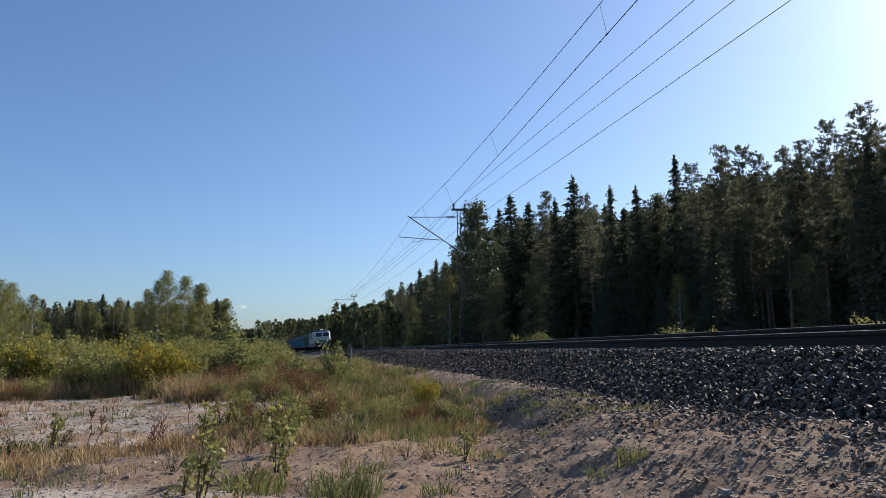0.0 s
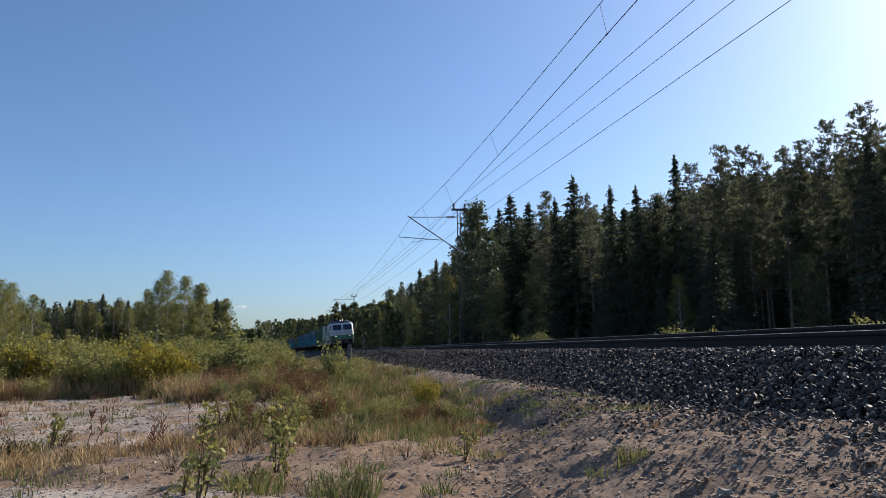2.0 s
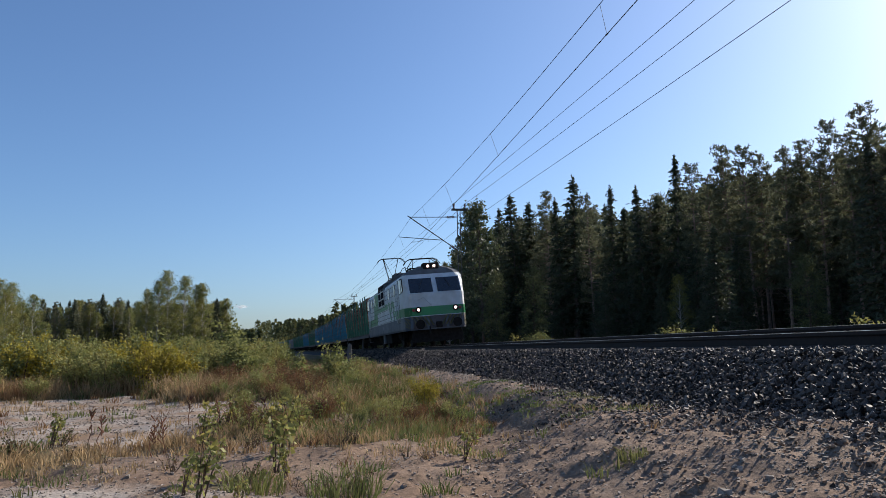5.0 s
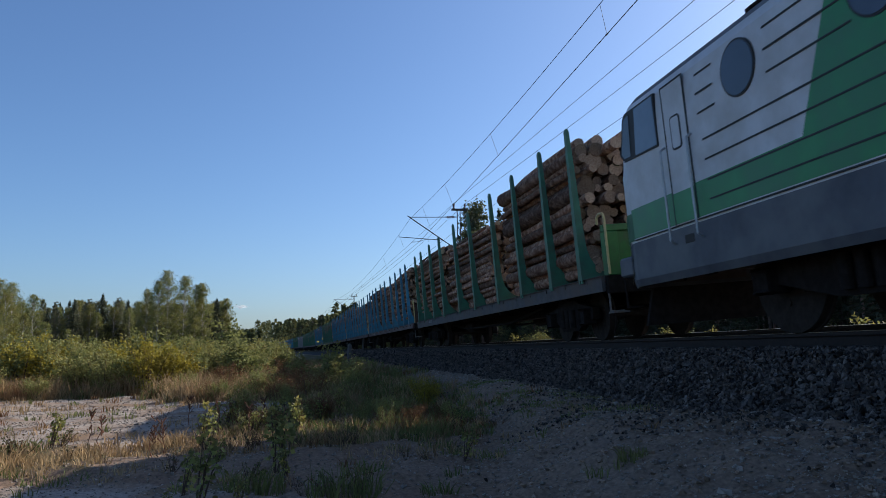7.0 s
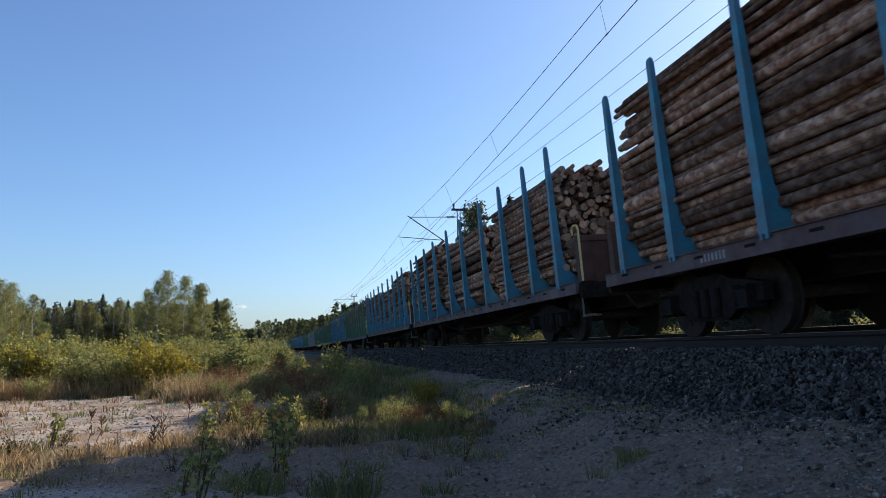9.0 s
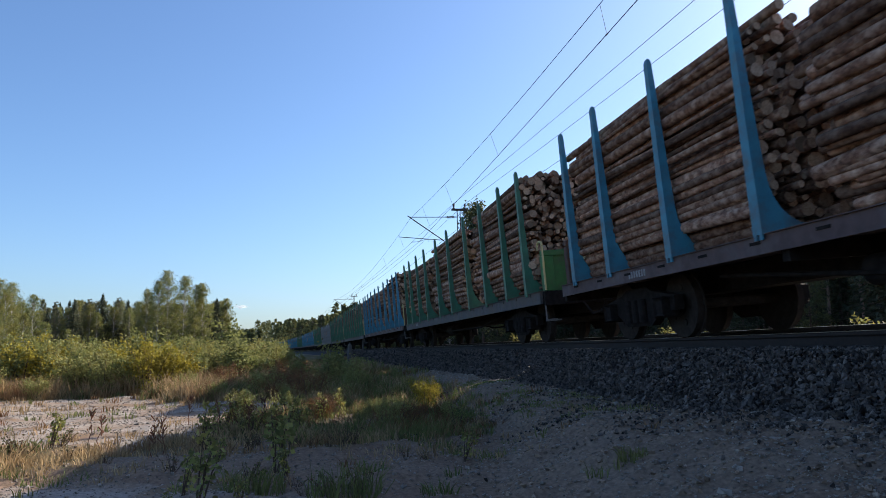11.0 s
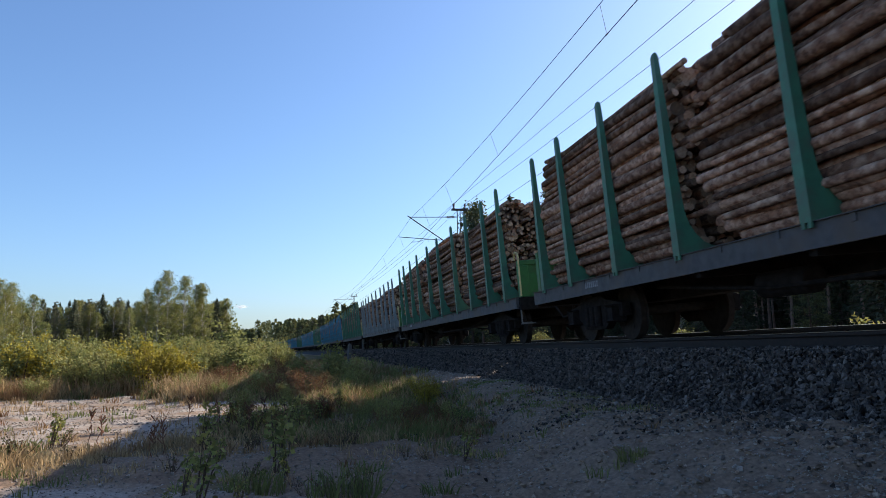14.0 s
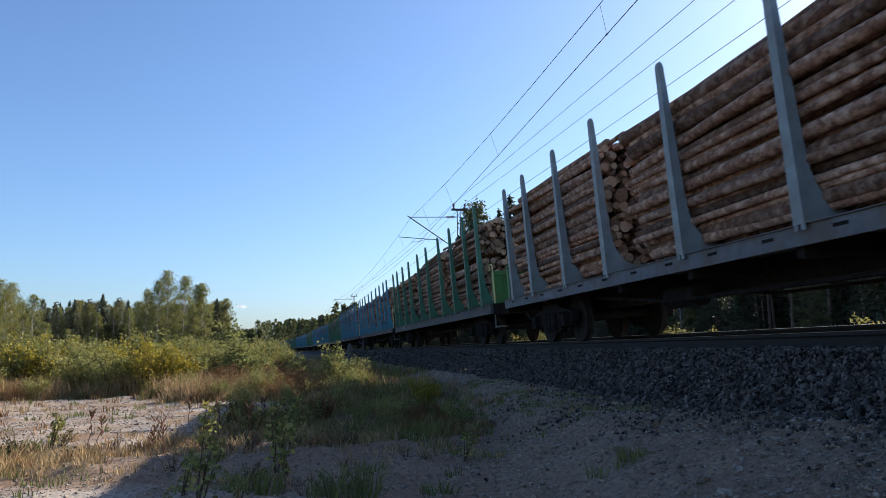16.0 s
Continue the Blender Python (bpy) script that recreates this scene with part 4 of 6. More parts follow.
            front_panel(bm, sd * 0.11, sd * 1.23, 2.56, 3.27, e, 0.008, 0.019)
            part("pane", bm, M["glass"], ws)
            bm = bmesh.new()
            pipe(bm, [(sd * 0.55, e * (NOSE - nose_back(3.2) + 0.07), 3.22), (sd * 0.75, e * (NOSE - nose_back(2.8) + 0.08), 2.78)], 0.014)
            part("wiper", bm, M["black"], ws)
            bm = bmesh.new()
            tube(bm, (sd * 0.9, e * (NOSE - 0.02), 1.75), (sd * 0.9, e * (NOSE + 0.09), 1.75), 0.14, n=20)
            hl = part("headlamp", bm, M["under"], lo, "round headlamp, lit" if e < 0 else "round headlamp")
            bm = bmesh.new()
            tube(bm, (sd * 0.9, e * (NOSE + 0.08), 1.75), (sd * 0.9, e * (NOSE + 0.10), 1.75), 0.07, n=20)
            part("lens", bm, M["lamp_on"] if e < 0 else M["glass"], hl)
            bm = bmesh.new()
            tube(bm, (sd * 1.12, e * (NOSE - 0.04), 1.74), (sd * 1.12, e * (NOSE + 0.06), 1.74), 0.075, n=16)
            part("tail_lamp", bm, M["lamp_red"], lo, "red tail lamp")
            # buffers
            bm = bmesh.new()
            tube(bm, (sd * 0.89, e * (NOSE - 0.1), 1.05), (sd * 0.89, e * (NOSE + 0.30), 1.05), 0.09, n=14)
            tube(bm, (sd * 0.89, e * (NOSE + 0.30), 1.05), (sd * 0.89, e * (NOSE + 0.34), 1.05), 0.22, n=22)
            part("buffer", bm, M["under"], lo, "round steel buffer")
            # yellow and black warning stripes
            for k in range(5):
                bm = bmesh.new()
                x = sd * (0.42 + k * 0.19)
                vs = [bm.verts.new((xx, e * (NOSE + 0.041 - (0.03 if abs(xx) > 1.15 else 0) - max(0, abs(xx) - 1.18) * 0.42), z)) for xx, z in ((x, 1.44), (x + sd * 0.10, 1.44), (x + sd * 0.10 - sd * 0.26, 0.98), (x - sd * 0.26, 0.98))]
                bm.faces.new(vs)
                bmesh.ops.solidify(bm, geom=bm.faces[:], thickness=0.004)
                part("warning_stripe", bm, M["yellow"], lo, "yellow slanted warning stripe")
            for k in range(5):
                bm = bmesh.new()
                zt = 1.46 - k * 0.20
                def corner_at(t, z):
                    return (sd * (1.315 + 0.177 * t), e * (NOSE - 0.040 - 0.43 * t), z)
                pts = [(0.0, zt - 0.16), (0.0, zt - 0.26), (1.0, zt + 0.12), (1.0, zt + 0.22)]
                pts = [(t, min(1.44, max(0.86, z))) for t, z in pts]
                if max(z for t, z in pts) - min(z for t, z in pts) > 0.12:
                    vs = [bm.verts.new(corner_at(t, z)) for t, z in pts]
                    bm.faces.new(vs)
                    bmesh.ops.solidify(bm, geom=bm.faces[:], thickness=0.006)
                    part("warning_stripe", bm, M["yellow"], lo, "yellow slanted warning stripe")
                else:
                    bm.free()
        bm = bmesh.new()
        for x0, x1 in ((-1.18, 0.0), (0.0, 1.18)):
            front_panel(bm, x0, x1, 0.86, 1.46, e, 0.004)
        part("front_plate", bm, M["dark_plate"], lo, "dark lower front plate")
        bm = bmesh.new()                       # plough, coupler and hoses
        prism(bm, [(-1.3, 0.22), (1.3, 0.22), (1.15, 0.78), (-1.15, 0.78)], "y", e * (NOSE - 0.35), e * (NOSE - 0.28))
        tube(bm, (0, e * (NOSE - 0.2), 1.0), (0, e * (NOSE + 0.42), 1.0), 0.07, n=10)
        box(bm, -0.14, 0.14, min(e * (NOSE + 0.2), e * (NOSE + 0.45)), max(e * (NOSE + 0.2), e * (NOSE + 0.45)), 0.86, 1.14, 0.03)
        pipe(bm, [(-0.4, e * NOSE, 0.95), (-0.42, e * (NOSE + 0.25), 0.6), (-0.3, e * (NOSE + 0.3), 0.5)], 0.03)
        part("plough", bm, M["under"], lo, "black plough and coupler")
        bm = bmesh.new()                       # roof lamp housing
        yy = e * (NOSE - 1.0)
        box(bm, -0.40, 0.40, min(yy - e * 0.2, yy + e * 0.36), max(yy - e * 0.2, yy + e * 0.36), 3.62, 4.04, 0.05)
        rl = part("roof_lamp", bm, M["under"], lo, "twin roof lamp, lit" if e < 0 else "twin roof lamp")
        for x in (-0.15, 0.15):
            bm = bmesh.new()
            tube(bm, (x, yy + e * 0.34, 3.87), (x, yy + e * 0.38, 3.87), 0.07, n=16)
            part("lens", bm, M["lamp_on"] if e < 0 else M["glass"], rl)
        bm = bmesh.new()                       # grab rail below the windscreen
        pipe(bm, [(-0.9, e * (NOSE + 0.08), 2.2), (-0.62, e * (NOSE + 0.09), 2.32), (-0.25, e * (NOSE + 0.09), 1.92)], 0.014)
        part("grab_rail", bm, M["chrome"], lo)
    for sd in (-1, 1):                         # step blocks on the trailing corners
        bm = bmesh.new()
        box(bm, min(sd * 1.12, sd * 1.47), max(sd * 1.12, sd * 1.47), NOSE - 0.42, NOSE + 0.05, 0.98, 1.28, 0.03)
        part("corner_step", bm, M["skirt"], lo, "pale grey corner step block")
        bm = bmesh.new()
        pipe(bm, [(sd * 1.4, NOSE + 0.05, 0.98), (sd * 1.4, NOSE + 0.05, 0.52), (sd * 1.15, NOSE + 0.05, 0.52)], 0.02)
        part("corner_ladder", bm, M["under"], lo)
    # roof boxes and cables
    for y0, y1, w, h in ((-2.75, -1.6, 1.0, 4.18), (-1.4, 1.7, 1.0, 4.02), (2.2, 4.2, 0.9, 4.02), (6.6, 7.4, 0.5, 4.0), (-7.4, -6.8, 0.5, 4.0)):
        bm = bmesh.new()
        box(bm, -w, w, y0, y1, 3.7, h, 0.05)
        rb = part("roof_box", bm, M["roof"], lo, "sooty roof equipment box")
        for k in range(7):
            bm = bmesh.new()
            yk = y0 + (y1 - y0) * (k + 0.5) / 7
            box(bm, -w - 0.015, w + 0.015, yk - 0.03, yk + 0.03, 3.74, h - 0.05)
            part("rib", bm, M["roof"], rb)
    bm = bmesh.new()
    pipe(bm, [(-0.9, -6.4, 3.85), (-0.9, -6.2, 4.12), (-0.9, -5.2, 4.15), (-0.9, -4.6, 4.05), (-0.9, 3.4, 4.08)], 0.02)
    pipe(bm, [(0.9, -6.4, 3.85), (0.9, -6.2, 4.12), (0.9, 3.4, 4.08)], 0.02)
    part("roof_conductor", bm, M["under"], lo)
    pantograph(lo, -6.0, False)
    pantograph(lo, 5.75, True)
    # underfloor equipment
    for y0, y1, w in ((-1.9, -0.4, 1.32), (-0.2, 1.2, 1.25), (1.35, 2.1, 1.3)):
        bm = bmesh.new()
        box(bm, -w, w, y0, y1, 0.28, 0.95, 0.04)
        part("underfloor_box", bm, M["under"] if y0 < 1.3 else M["skirt"], lo, "sooty underfloor equipment box")
    ws = wheelset_mesh(LOCO_R)
    for y in (-4.6, 4.6):
        bogie(lo, y, LOCO_R, 1.5, ws)
    return tagged(lo, "white and green electric locomotive with grey skirt on the track", "locomotive")


LOCO = build_loco()
TRAIN.append((LOCO, 9.25))


# ---- trees ----
M["spruce"] = surface("spruce_needles", (0.070, 0.082, 0.046), (0.044, 0.054, 0.032), 0.6, 0.7, c3=(0.085, 0.092, 0.048), size3=2.0, vary=0.3, island=True, spec=0.25, see=0.35)
M["pine"] = surface("pine_needles", (0.145, 0.15, 0.085), (0.10, 0.106, 0.06), 0.6, 0.7, c3=(0.15, 0.145, 0.08), size3=2.0, vary=0.3, island=True, spec=0.25, see=0.4)
M["birch"] = surface("birch_leaves", (0.20, 0.21, 0.07), (0.135, 0.15, 0.05), 0.8, 0.7, c3=(0.26, 0.23, 0.07), size3=2.5, vary=0.35, island=True, spec=0.3, see=0.45)
M["yellow_leaf"] = surface("yellowing_leaves", (0.34, 0.27, 0.035), (0.22, 0.19, 0.03), 0.5, 0.7, c3=(0.20, 0.14, 0.02), size3=1.0, vary=0.3, island=True, spec=0.3, see=0.4)
M["willow"] = surface("willow_leaves", (0.275, 0.275, 0.088), (0.185, 0.195, 0.06), 0.5, 0.7, c3=(0.30, 0.225, 0.06), size3=1.2, vary=0.3, island=True, spec=0.35, see=0.35)
M["trunk_dark"] = surface("grey_brown_bark", (0.135, 0.105, 0.085), (0.08, 0.062, 0.05), 0.15, 0.95, 0.01)
M["trunk_pine"] = surface("reddish_pine_bark", (0.27, 0.19, 0.15), (0.15, 0.11, 0.085), 0.2, 0.95, 0.01)
M["trunk_birch"] = surface("white_birch_bark", (0.50, 0.47, 0.42), (0.36, 0.33, 0.30), 0.4, 0.85, 0.003, c3=(0.10, 0.09, 0.08), size3=0.35)
M["birch_gold"] = surface("yellowing_birch_leaves", (0.20, 0.19, 0.055), (0.13, 0.135, 0.04), 0.8, 0.7, c3=(0.24, 0.20, 0.05), size3=2.0, vary=0.3, island=True, spec=0.3, see=0.35)
# Darker leaf copy for edge birches; its colour stands in for their backlit shade.
M["shaded_birch"] = surface("shaded_birch_leaves", (0.105, 0.12, 0.055), (0.065, 0.08, 0.038), 0.8, 0.55, c3=(0.13, 0.14, 0.06), size3=2.0, vary=0.4, island=True, spec=0.4, see=0.3)
# Mixed-wood olive, made paler so its colour carries the haze over distant trees.
M["far_leaf"] = surface("mixed_wood_foliage", (0.13, 0.14, 0.06), (0.085, 0.10, 0.045), 3.0, 0.8, c3=(0.17, 0.16, 0.06), size3=9.0, vary=0.35, island=True, spec=0.2, see=0.35)
M["twig"] = surface("brown_twigs", (0.10, 0.06, 0.04), (0.07, 0.045, 0.03), 0.1, 0.9)


def cards(centres, along_dirs, lengths, widths, rng, droop=0.0):
    """Small pointed leaf or needle sprays, two triangles each, as verts and faces."""
    n = len(centres)
    c, d = np.asarray(centres), np.asarray(along_dirs)
    d = d / (np.linalg.norm(d, axis=1, keepdims=True) + 1e-9)
    r = rng.normal(size=(n, 3))
    s = np.cross(d, r)
    s = s / (np.linalg.norm(s, axis=1, keepdims=True) + 1e-9)
    L, W = np.asarray(lengths)[:, None], np.asarray(widths)[:, None]
    bend = np.zeros((n, 3))
    bend[:, 2] = -droop * np.asarray(lengths)
    v = np.stack([c - d * L * 0.5, c + s * W * 0.5, c + d * L * 0.5 + bend, c - s * W * 0.5], axis=1).reshape(-1, 3)
    f = np.arange(n * 4).reshape(n, 4)
    return v, f


def trunk_bm(h, r, rng, lean=0.0, limbs=(), n=8):
    bm = bmesh.new()
    pts = [Vector((lean * (k / 6) ** 2 * h * 0.05 + rng.normal() * 0.012 * h * (0 < k < 6) * 0.2, rng.normal() * 0.002 * h, h * k / 6)) for k in range(7)]
    for k in range(6):
        tube(bm, pts[k], pts[k + 1], r * (1 - k / 6.4), r * (1 - (k + 1) / 6.4), n)
    for a, b, q in limbs:
        tube(bm, a, b, q, q * 0.35, 5)
    return bm


def tree_thing(name, bm, bark, v, f, leaf, label, category="tree"):
    ob = new(name, None)
    part("trunk", bm, bark, ob)
    place("crown", mesh_of("crown", v, f, leaf), ob)
    return tagged(ob, label, category)


def spruce(seed, h=14.0, spread=0.17):
    rng = np.random.default_rng(seed)
    cs, ds, ls, ws, limbs = [], [], [], [], []
    z = h * rng.uniform(0.06, 0.16)
    while z < h * 0.985:
        t = z / h
        R = h * spread * 1.5 * (1 - t) ** 0.84 + 0.07
        nb = int(6 + 3 * rng.random())
        for _ in range(nb):
            a = rng.uniform(0, 2 * math.pi)
            ln = R * rng.uniform(0.65, 1.1)
            out = np.array([math.cos(a), math.sin(a), 0.0])
            slope = 0.35 * t - 0.30 + rng.normal() * 0.16
            zb = min(h * 0.985, z + rng.normal() * 0.16)
            limbs.append((Vector((0, 0, zb)), Vector(tuple(out * ln * 0.9 + np.array([0, 0, zb + slope * ln]))), 0.025))
            k = max(3, int(ln / 0.15))
            for i in range(k):
                q = (i + rng.random()) / k
                p = out * ln * q + np.array([0, 0, zb + slope * ln * q - 0.10 * q * q * ln])
                p += rng.normal(size=3) * np.array([0.10, 0.10, 0.05]) * (0.4 + q * ln * 0.4)
                cs.append(p)
                ds.append(out * 0.9 + rng.normal(size=3) * 0.6 + np.array([0, 0, -0.35]))
                ls.append(rng.uniform(0.28, 0.6))
                ws.append(rng.uniform(0.09, 0.19))
        z += rng.uniform(0.17, 0.34) * (1.0 - 0.35 * t)
    for i in range(30):
        cs.append(np.array([0, 0, h * (0.96 + 0.045 * rng.random())]) + rng.normal(size=3) * 0.05)
        ds.append(np.array([rng.normal() * 0.5, rng.normal() * 0.5, 1.0]))
        ls.append(0.35)
        ws.append(0.08)
    v, f = cards(cs, ds, ls, ws, rng)
    return tree_thing("spruce_tree", trunk_bm(h, h * 0.011 + 0.03, rng, limbs=limbs[::3]), M["trunk_dark"], v, f, M["spruce"], "dark green spruce tree at the forest edge")


def clumped(seed, h, name, leaf, bark, label, base, spread, clumps, per, size, width, droop, trunk_r, top_round=1.0, limb_r=0.05):
    rng = np.random.default_rng(seed)
    cs, ds, ls, ws, limbs = [], [], [], [], []
    for i in range(clumps):
        t = base + (1 - base) * ((i + rng.random()) / clumps)
        u = (t - base) / (1 - base)
        R = h * spread * (1.0 if limb_r < 0.04 else 1.25 - 0.75 * u) * (math.sin(math.pi * min(1.0, 0.12 + 0.88 * u) ** 0.85) ** 0.7 * top_round + 0.08)
        a = i * 2.4 + rng.normal() * 0.5
        r = R * math.sqrt(rng.uniform(0.12, 1.0))
        c = np.array([math.cos(a) * r, math.sin(a) * r, h * t])
        limbs.append((Vector((0, 0, h * max(base * 0.8, t - 0.10))), Vector(tuple(c)), limb_r))
        blob = h * spread * rng.uniform(0.22, 0.42)
        n = int(per * rng.uniform(0.6, 1.4))
        p = rng.normal(size=(n, 3)) * np.array([blob, blob, blob * 0.62]) * 0.62 + c
        for q in p:
            cs.append(q)
            ds.append(rng.normal(size=3) + (q - c) * 1.2 / blob * 0.5 + np.array([0, 0, -droop]))
            ls.append(size * rng.uniform(0.6, 1.4))
            ws.append(width * rng.uniform(0.6, 1.4))
    v, f = cards(cs, ds, ls, ws, rng)
    return tree_thing(name, trunk_bm(h * 0.97, trunk_r, rng, limbs=limbs), bark, v, f, leaf, label)


def pine(seed, h=15.0):
    return clumped(seed, h, "pine_tree", M["pine"], M["trunk_pine"], "tall Scots pine with a bare reddish trunk in the forest", 0.46, 0.105, 38, 66, 0.40, 0.10, -0.3, 0.008 * h, 1.0)


def edge_pine(seed, h=15.0):
    """A pine with rising branches that end in tufts of needles; the lower trunk carries a few dead stubs."""
    rng = np.random.default_rng(seed)
    cs, ds, ls, ws, limbs = [], [], [], [], []
    low = rng.uniform(0.30, 0.44)
    for i in range(76):
        t = low + (0.99 - low) * (i + rng.random()) / 76
        u = (t - low) / (1 - low)
        a = i * 2.4 + rng.normal() * 0.6
        ln = h * 0.074 * (0.20 + 1.05 * math.sin(math.pi * min(1.0, 0.30 + 0.66 * u)) ** 0.9) * rng.uniform(0.55, 1.1)
        out = np.array([math.cos(a), math.sin(a), 0.02 + 0.45 * u ** 1.5 + rng.normal() * 0.14])
        foot = np.array([0, 0, h * t])
        limbs.append((Vector(tuple(foot)), Vector(tuple(foot + out * ln * 0.9)), 0.035))
        for k in range(max(5, int(ln / 0.085))):
            q = 0.30 + 0.70 * rng.random() ** 0.7
            c = foot + out * ln * q + rng.normal(size=3) * np.array([0.16, 0.16, 0.10]) * (0.5 + ln * 0.35)
            for _ in range(9):
                d = rng.normal(size=3) * 0.75 + out * 0.45 + np.array([0, 0, 0.5])
                d = d / np.linalg.norm(d)
                cs.append(c + d * 0.07 + rng.normal(size=3) * 0.05)
                ds.append(d)
                ls.append(rng.uniform(0.16, 0.30))
                ws.append(rng.uniform(0.045, 0.08))
    for i in range(14):
        z, a = h * rng.uniform(0.15, low), rng.uniform(0, 6.28)
        ln = rng.uniform(0.4, 1.2)
        limbs.append((Vector((0, 0, z)), Vector((math.cos(a) * ln, math.sin(a) * ln, z - 0.1 * ln)), 0.018))
    v, f = cards(cs, ds, ls, ws, rng)
    return tree_thing("pine_tree", trunk_bm(h * 0.98, 0.0085 * h, rng, limbs=limbs), M["trunk_pine"], v, f, M["pine"], "tall Scots pine with a bare trunk at the forest edge")


def birch(seed, h=12.0, leaf="birch", label="slender birch with white trunk and green leaves"):
    return clumped(seed, h, "birch_tree", M[leaf], M["trunk_birch"], label, 0.22, 0.125, 60, 105, 0.165, 0.10, 0.6, 0.008 * h + 0.02, 1.0, 0.03)


def ray_place(px, a):
    """Where the sight line at this heading (degrees from +Y) meets the line a metres beyond the track."""
    t = math.tan(radians(px))
    lo, hi = 1.0, 900.0
    for _ in range(50):
        m = (lo + hi) / 2
        p = level(m, a)
        if p.x / p.y > t:
            lo = m
        else:
            hi = m
    p = level(lo, a)
    return p.x, p.y


KIND = {"s": [spruce(31, 14, 0.155), spruce(32, 14, 0.13), spruce(33, 14, 0.18)], "p": [edge_pine(44), edge_pine(45), edge_pine(46), edge_pine(47)], "q": [pine(41), pine(42), pine(43)], "b": [birch(51), birch(52), birch(53)],
        "y": [birch(61, 12, "birch_gold", "young birch with yellowing leaves")],
        "z": [clumped(64, 12.0, "birch_tree", M["far_leaf"], M["twig"], "bushy young birch with dull olive leaves", 0.10, 0.16, 58, 110, 0.17, 0.10, 0.6, 0.07, 1.0, 0.02)],
        # forest-edge birches seen against the sun, shade put into the leaf colour
        "a": [clumped(91, 12.0, "aspen_tree", M["shaded_birch"], M["trunk_dark"], "tall birch at the forest edge, its leaves darkened for backlight", 0.18, 0.12, 64, 85, 0.2, 0.16, 0.6, 0.11, 1.0, 0.03),
              clumped(92, 12.0, "aspen_tree", M["shaded_birch"], M["trunk_dark"], "tall birch at the forest edge, its leaves darkened for backlight", 0.18, 0.14, 64, 85, 0.2, 0.16, 0.6, 0.11, 1.0, 0.03)]}
BASE_H = {"s": 14.0, "p": 15.0, "b": 12.0, "y": 12.0, "z": 12.0, "a": 12.0, "q": 15.0}
PLACED = set()
wood_rng = random.Random(77)


def plant(kind, x, y, h, group, z=None):
    src = wood_rng.choice(KIND[kind])
    k = h / BASE_H[kind]
    m = Matrix.Translation((x, y, (ground_z(x, y) if z is None else z) - 0.05)) @ pose(0, 0, 0, wood_rng.gauss(0, 1), wood_rng.gauss(0, 1), wood_rng.uniform(0, 360))
    if src.name in PLACED:
        ob = copy_thing(src, m)
    else:
        PLACED.add(src.name)
        ob = src
    w = k * wood_rng.uniform(0.9, 1.12)
    ob.matrix_basis = m
    ob.scale = (w, w, k)
    ob["group"] = group
    return ob


# forest edge beyond the track: (kind, heading, tangent of the top's height over the eye)
EDGE_A = (("p", 43.6, 0.250), ("p", 42.6, 0.255), ("s", 41.9, 0.238), ("p", 41.2, 0.285), ("p", 40.3, 0.252), ("p", 39.3, 0.270), ("p", 38.1, 0.236), ("p", 36.9, 0.250), ("p", 35.8, 0.245),
          ("p", 34.4, 0.240), ("p", 33.6, 0.252), ("p", 32.5, 0.256), ("p", 31.7, 0.232), ("p", 30.8, 0.217), ("p", 29.7, 0.238), ("s", 28.4, 0.248), ("s", 27.1, 0.194), ("s", 25.9, 0.209))
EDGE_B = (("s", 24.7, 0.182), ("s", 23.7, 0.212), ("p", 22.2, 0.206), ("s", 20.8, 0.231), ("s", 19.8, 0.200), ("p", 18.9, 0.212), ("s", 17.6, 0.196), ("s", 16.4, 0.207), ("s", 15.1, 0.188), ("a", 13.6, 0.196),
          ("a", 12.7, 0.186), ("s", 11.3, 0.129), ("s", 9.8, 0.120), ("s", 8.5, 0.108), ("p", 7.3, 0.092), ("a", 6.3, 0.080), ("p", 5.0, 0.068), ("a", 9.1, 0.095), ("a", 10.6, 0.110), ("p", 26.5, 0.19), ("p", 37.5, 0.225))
for kind, head, rise in EDGE_A + EDGE_B:
    x, y = ray_place(head, wood_rng.uniform(16.5, 20) if head > 14.5 else wood_rng.uniform(12.5, 15))
    plant(kind, x, y, math.hypot(x, y) * rise + EYE.z, "trees of the forest edge")
for head, a, rise in ((17.4, 12.5, 0.105), (10.9, 11, 0.098), (14.6, 12, 0.098), (5.6, 10.5, 0.05), (8.0, 11, 0.07), (28.3, 15.5, 0.088), (37.0, 15.0, 0.104)):
    x, y = ray_place(head, a)
    plant("y" if head in (10.9, 5.6, 28.3) else "z", x, y, math.hypot(x, y) * rise + EYE.z, "young birches before the forest")
# the wood behind that edge
for i in range(360):
    head = 4.5 + 44 * wood_rng.random() ** 0.8
    x, y = ray_place(head, wood_rng.uniform(20, 46))
    if y > 330:
        continue
    rise = float(np.interp(head, (4, 8, 11, 13, 20, 28, 35, 43), (0.06, 0.10, 0.13, 0.18, 0.20, 0.215, 0.235, 0.25)))
    plant(wood_rng.choice("ssqqqs"), x, y, min(24, math.hypot(x, y) * rise * wood_rng.uniform(0.68, 0.93) + EYE.z), "trees of the wood")
# young growth at the wood's foot
for i in range(62):
    head = 5 + 38 * wood_rng.random() ** 1.5
    x, y = ray_place(head, wood_rng.uniform(13.5, 24))
    plant(wood_rng.choice("sssssas"), x, y, wood_rng.uniform(2.0, 7.5), "young trees at the forest edge")

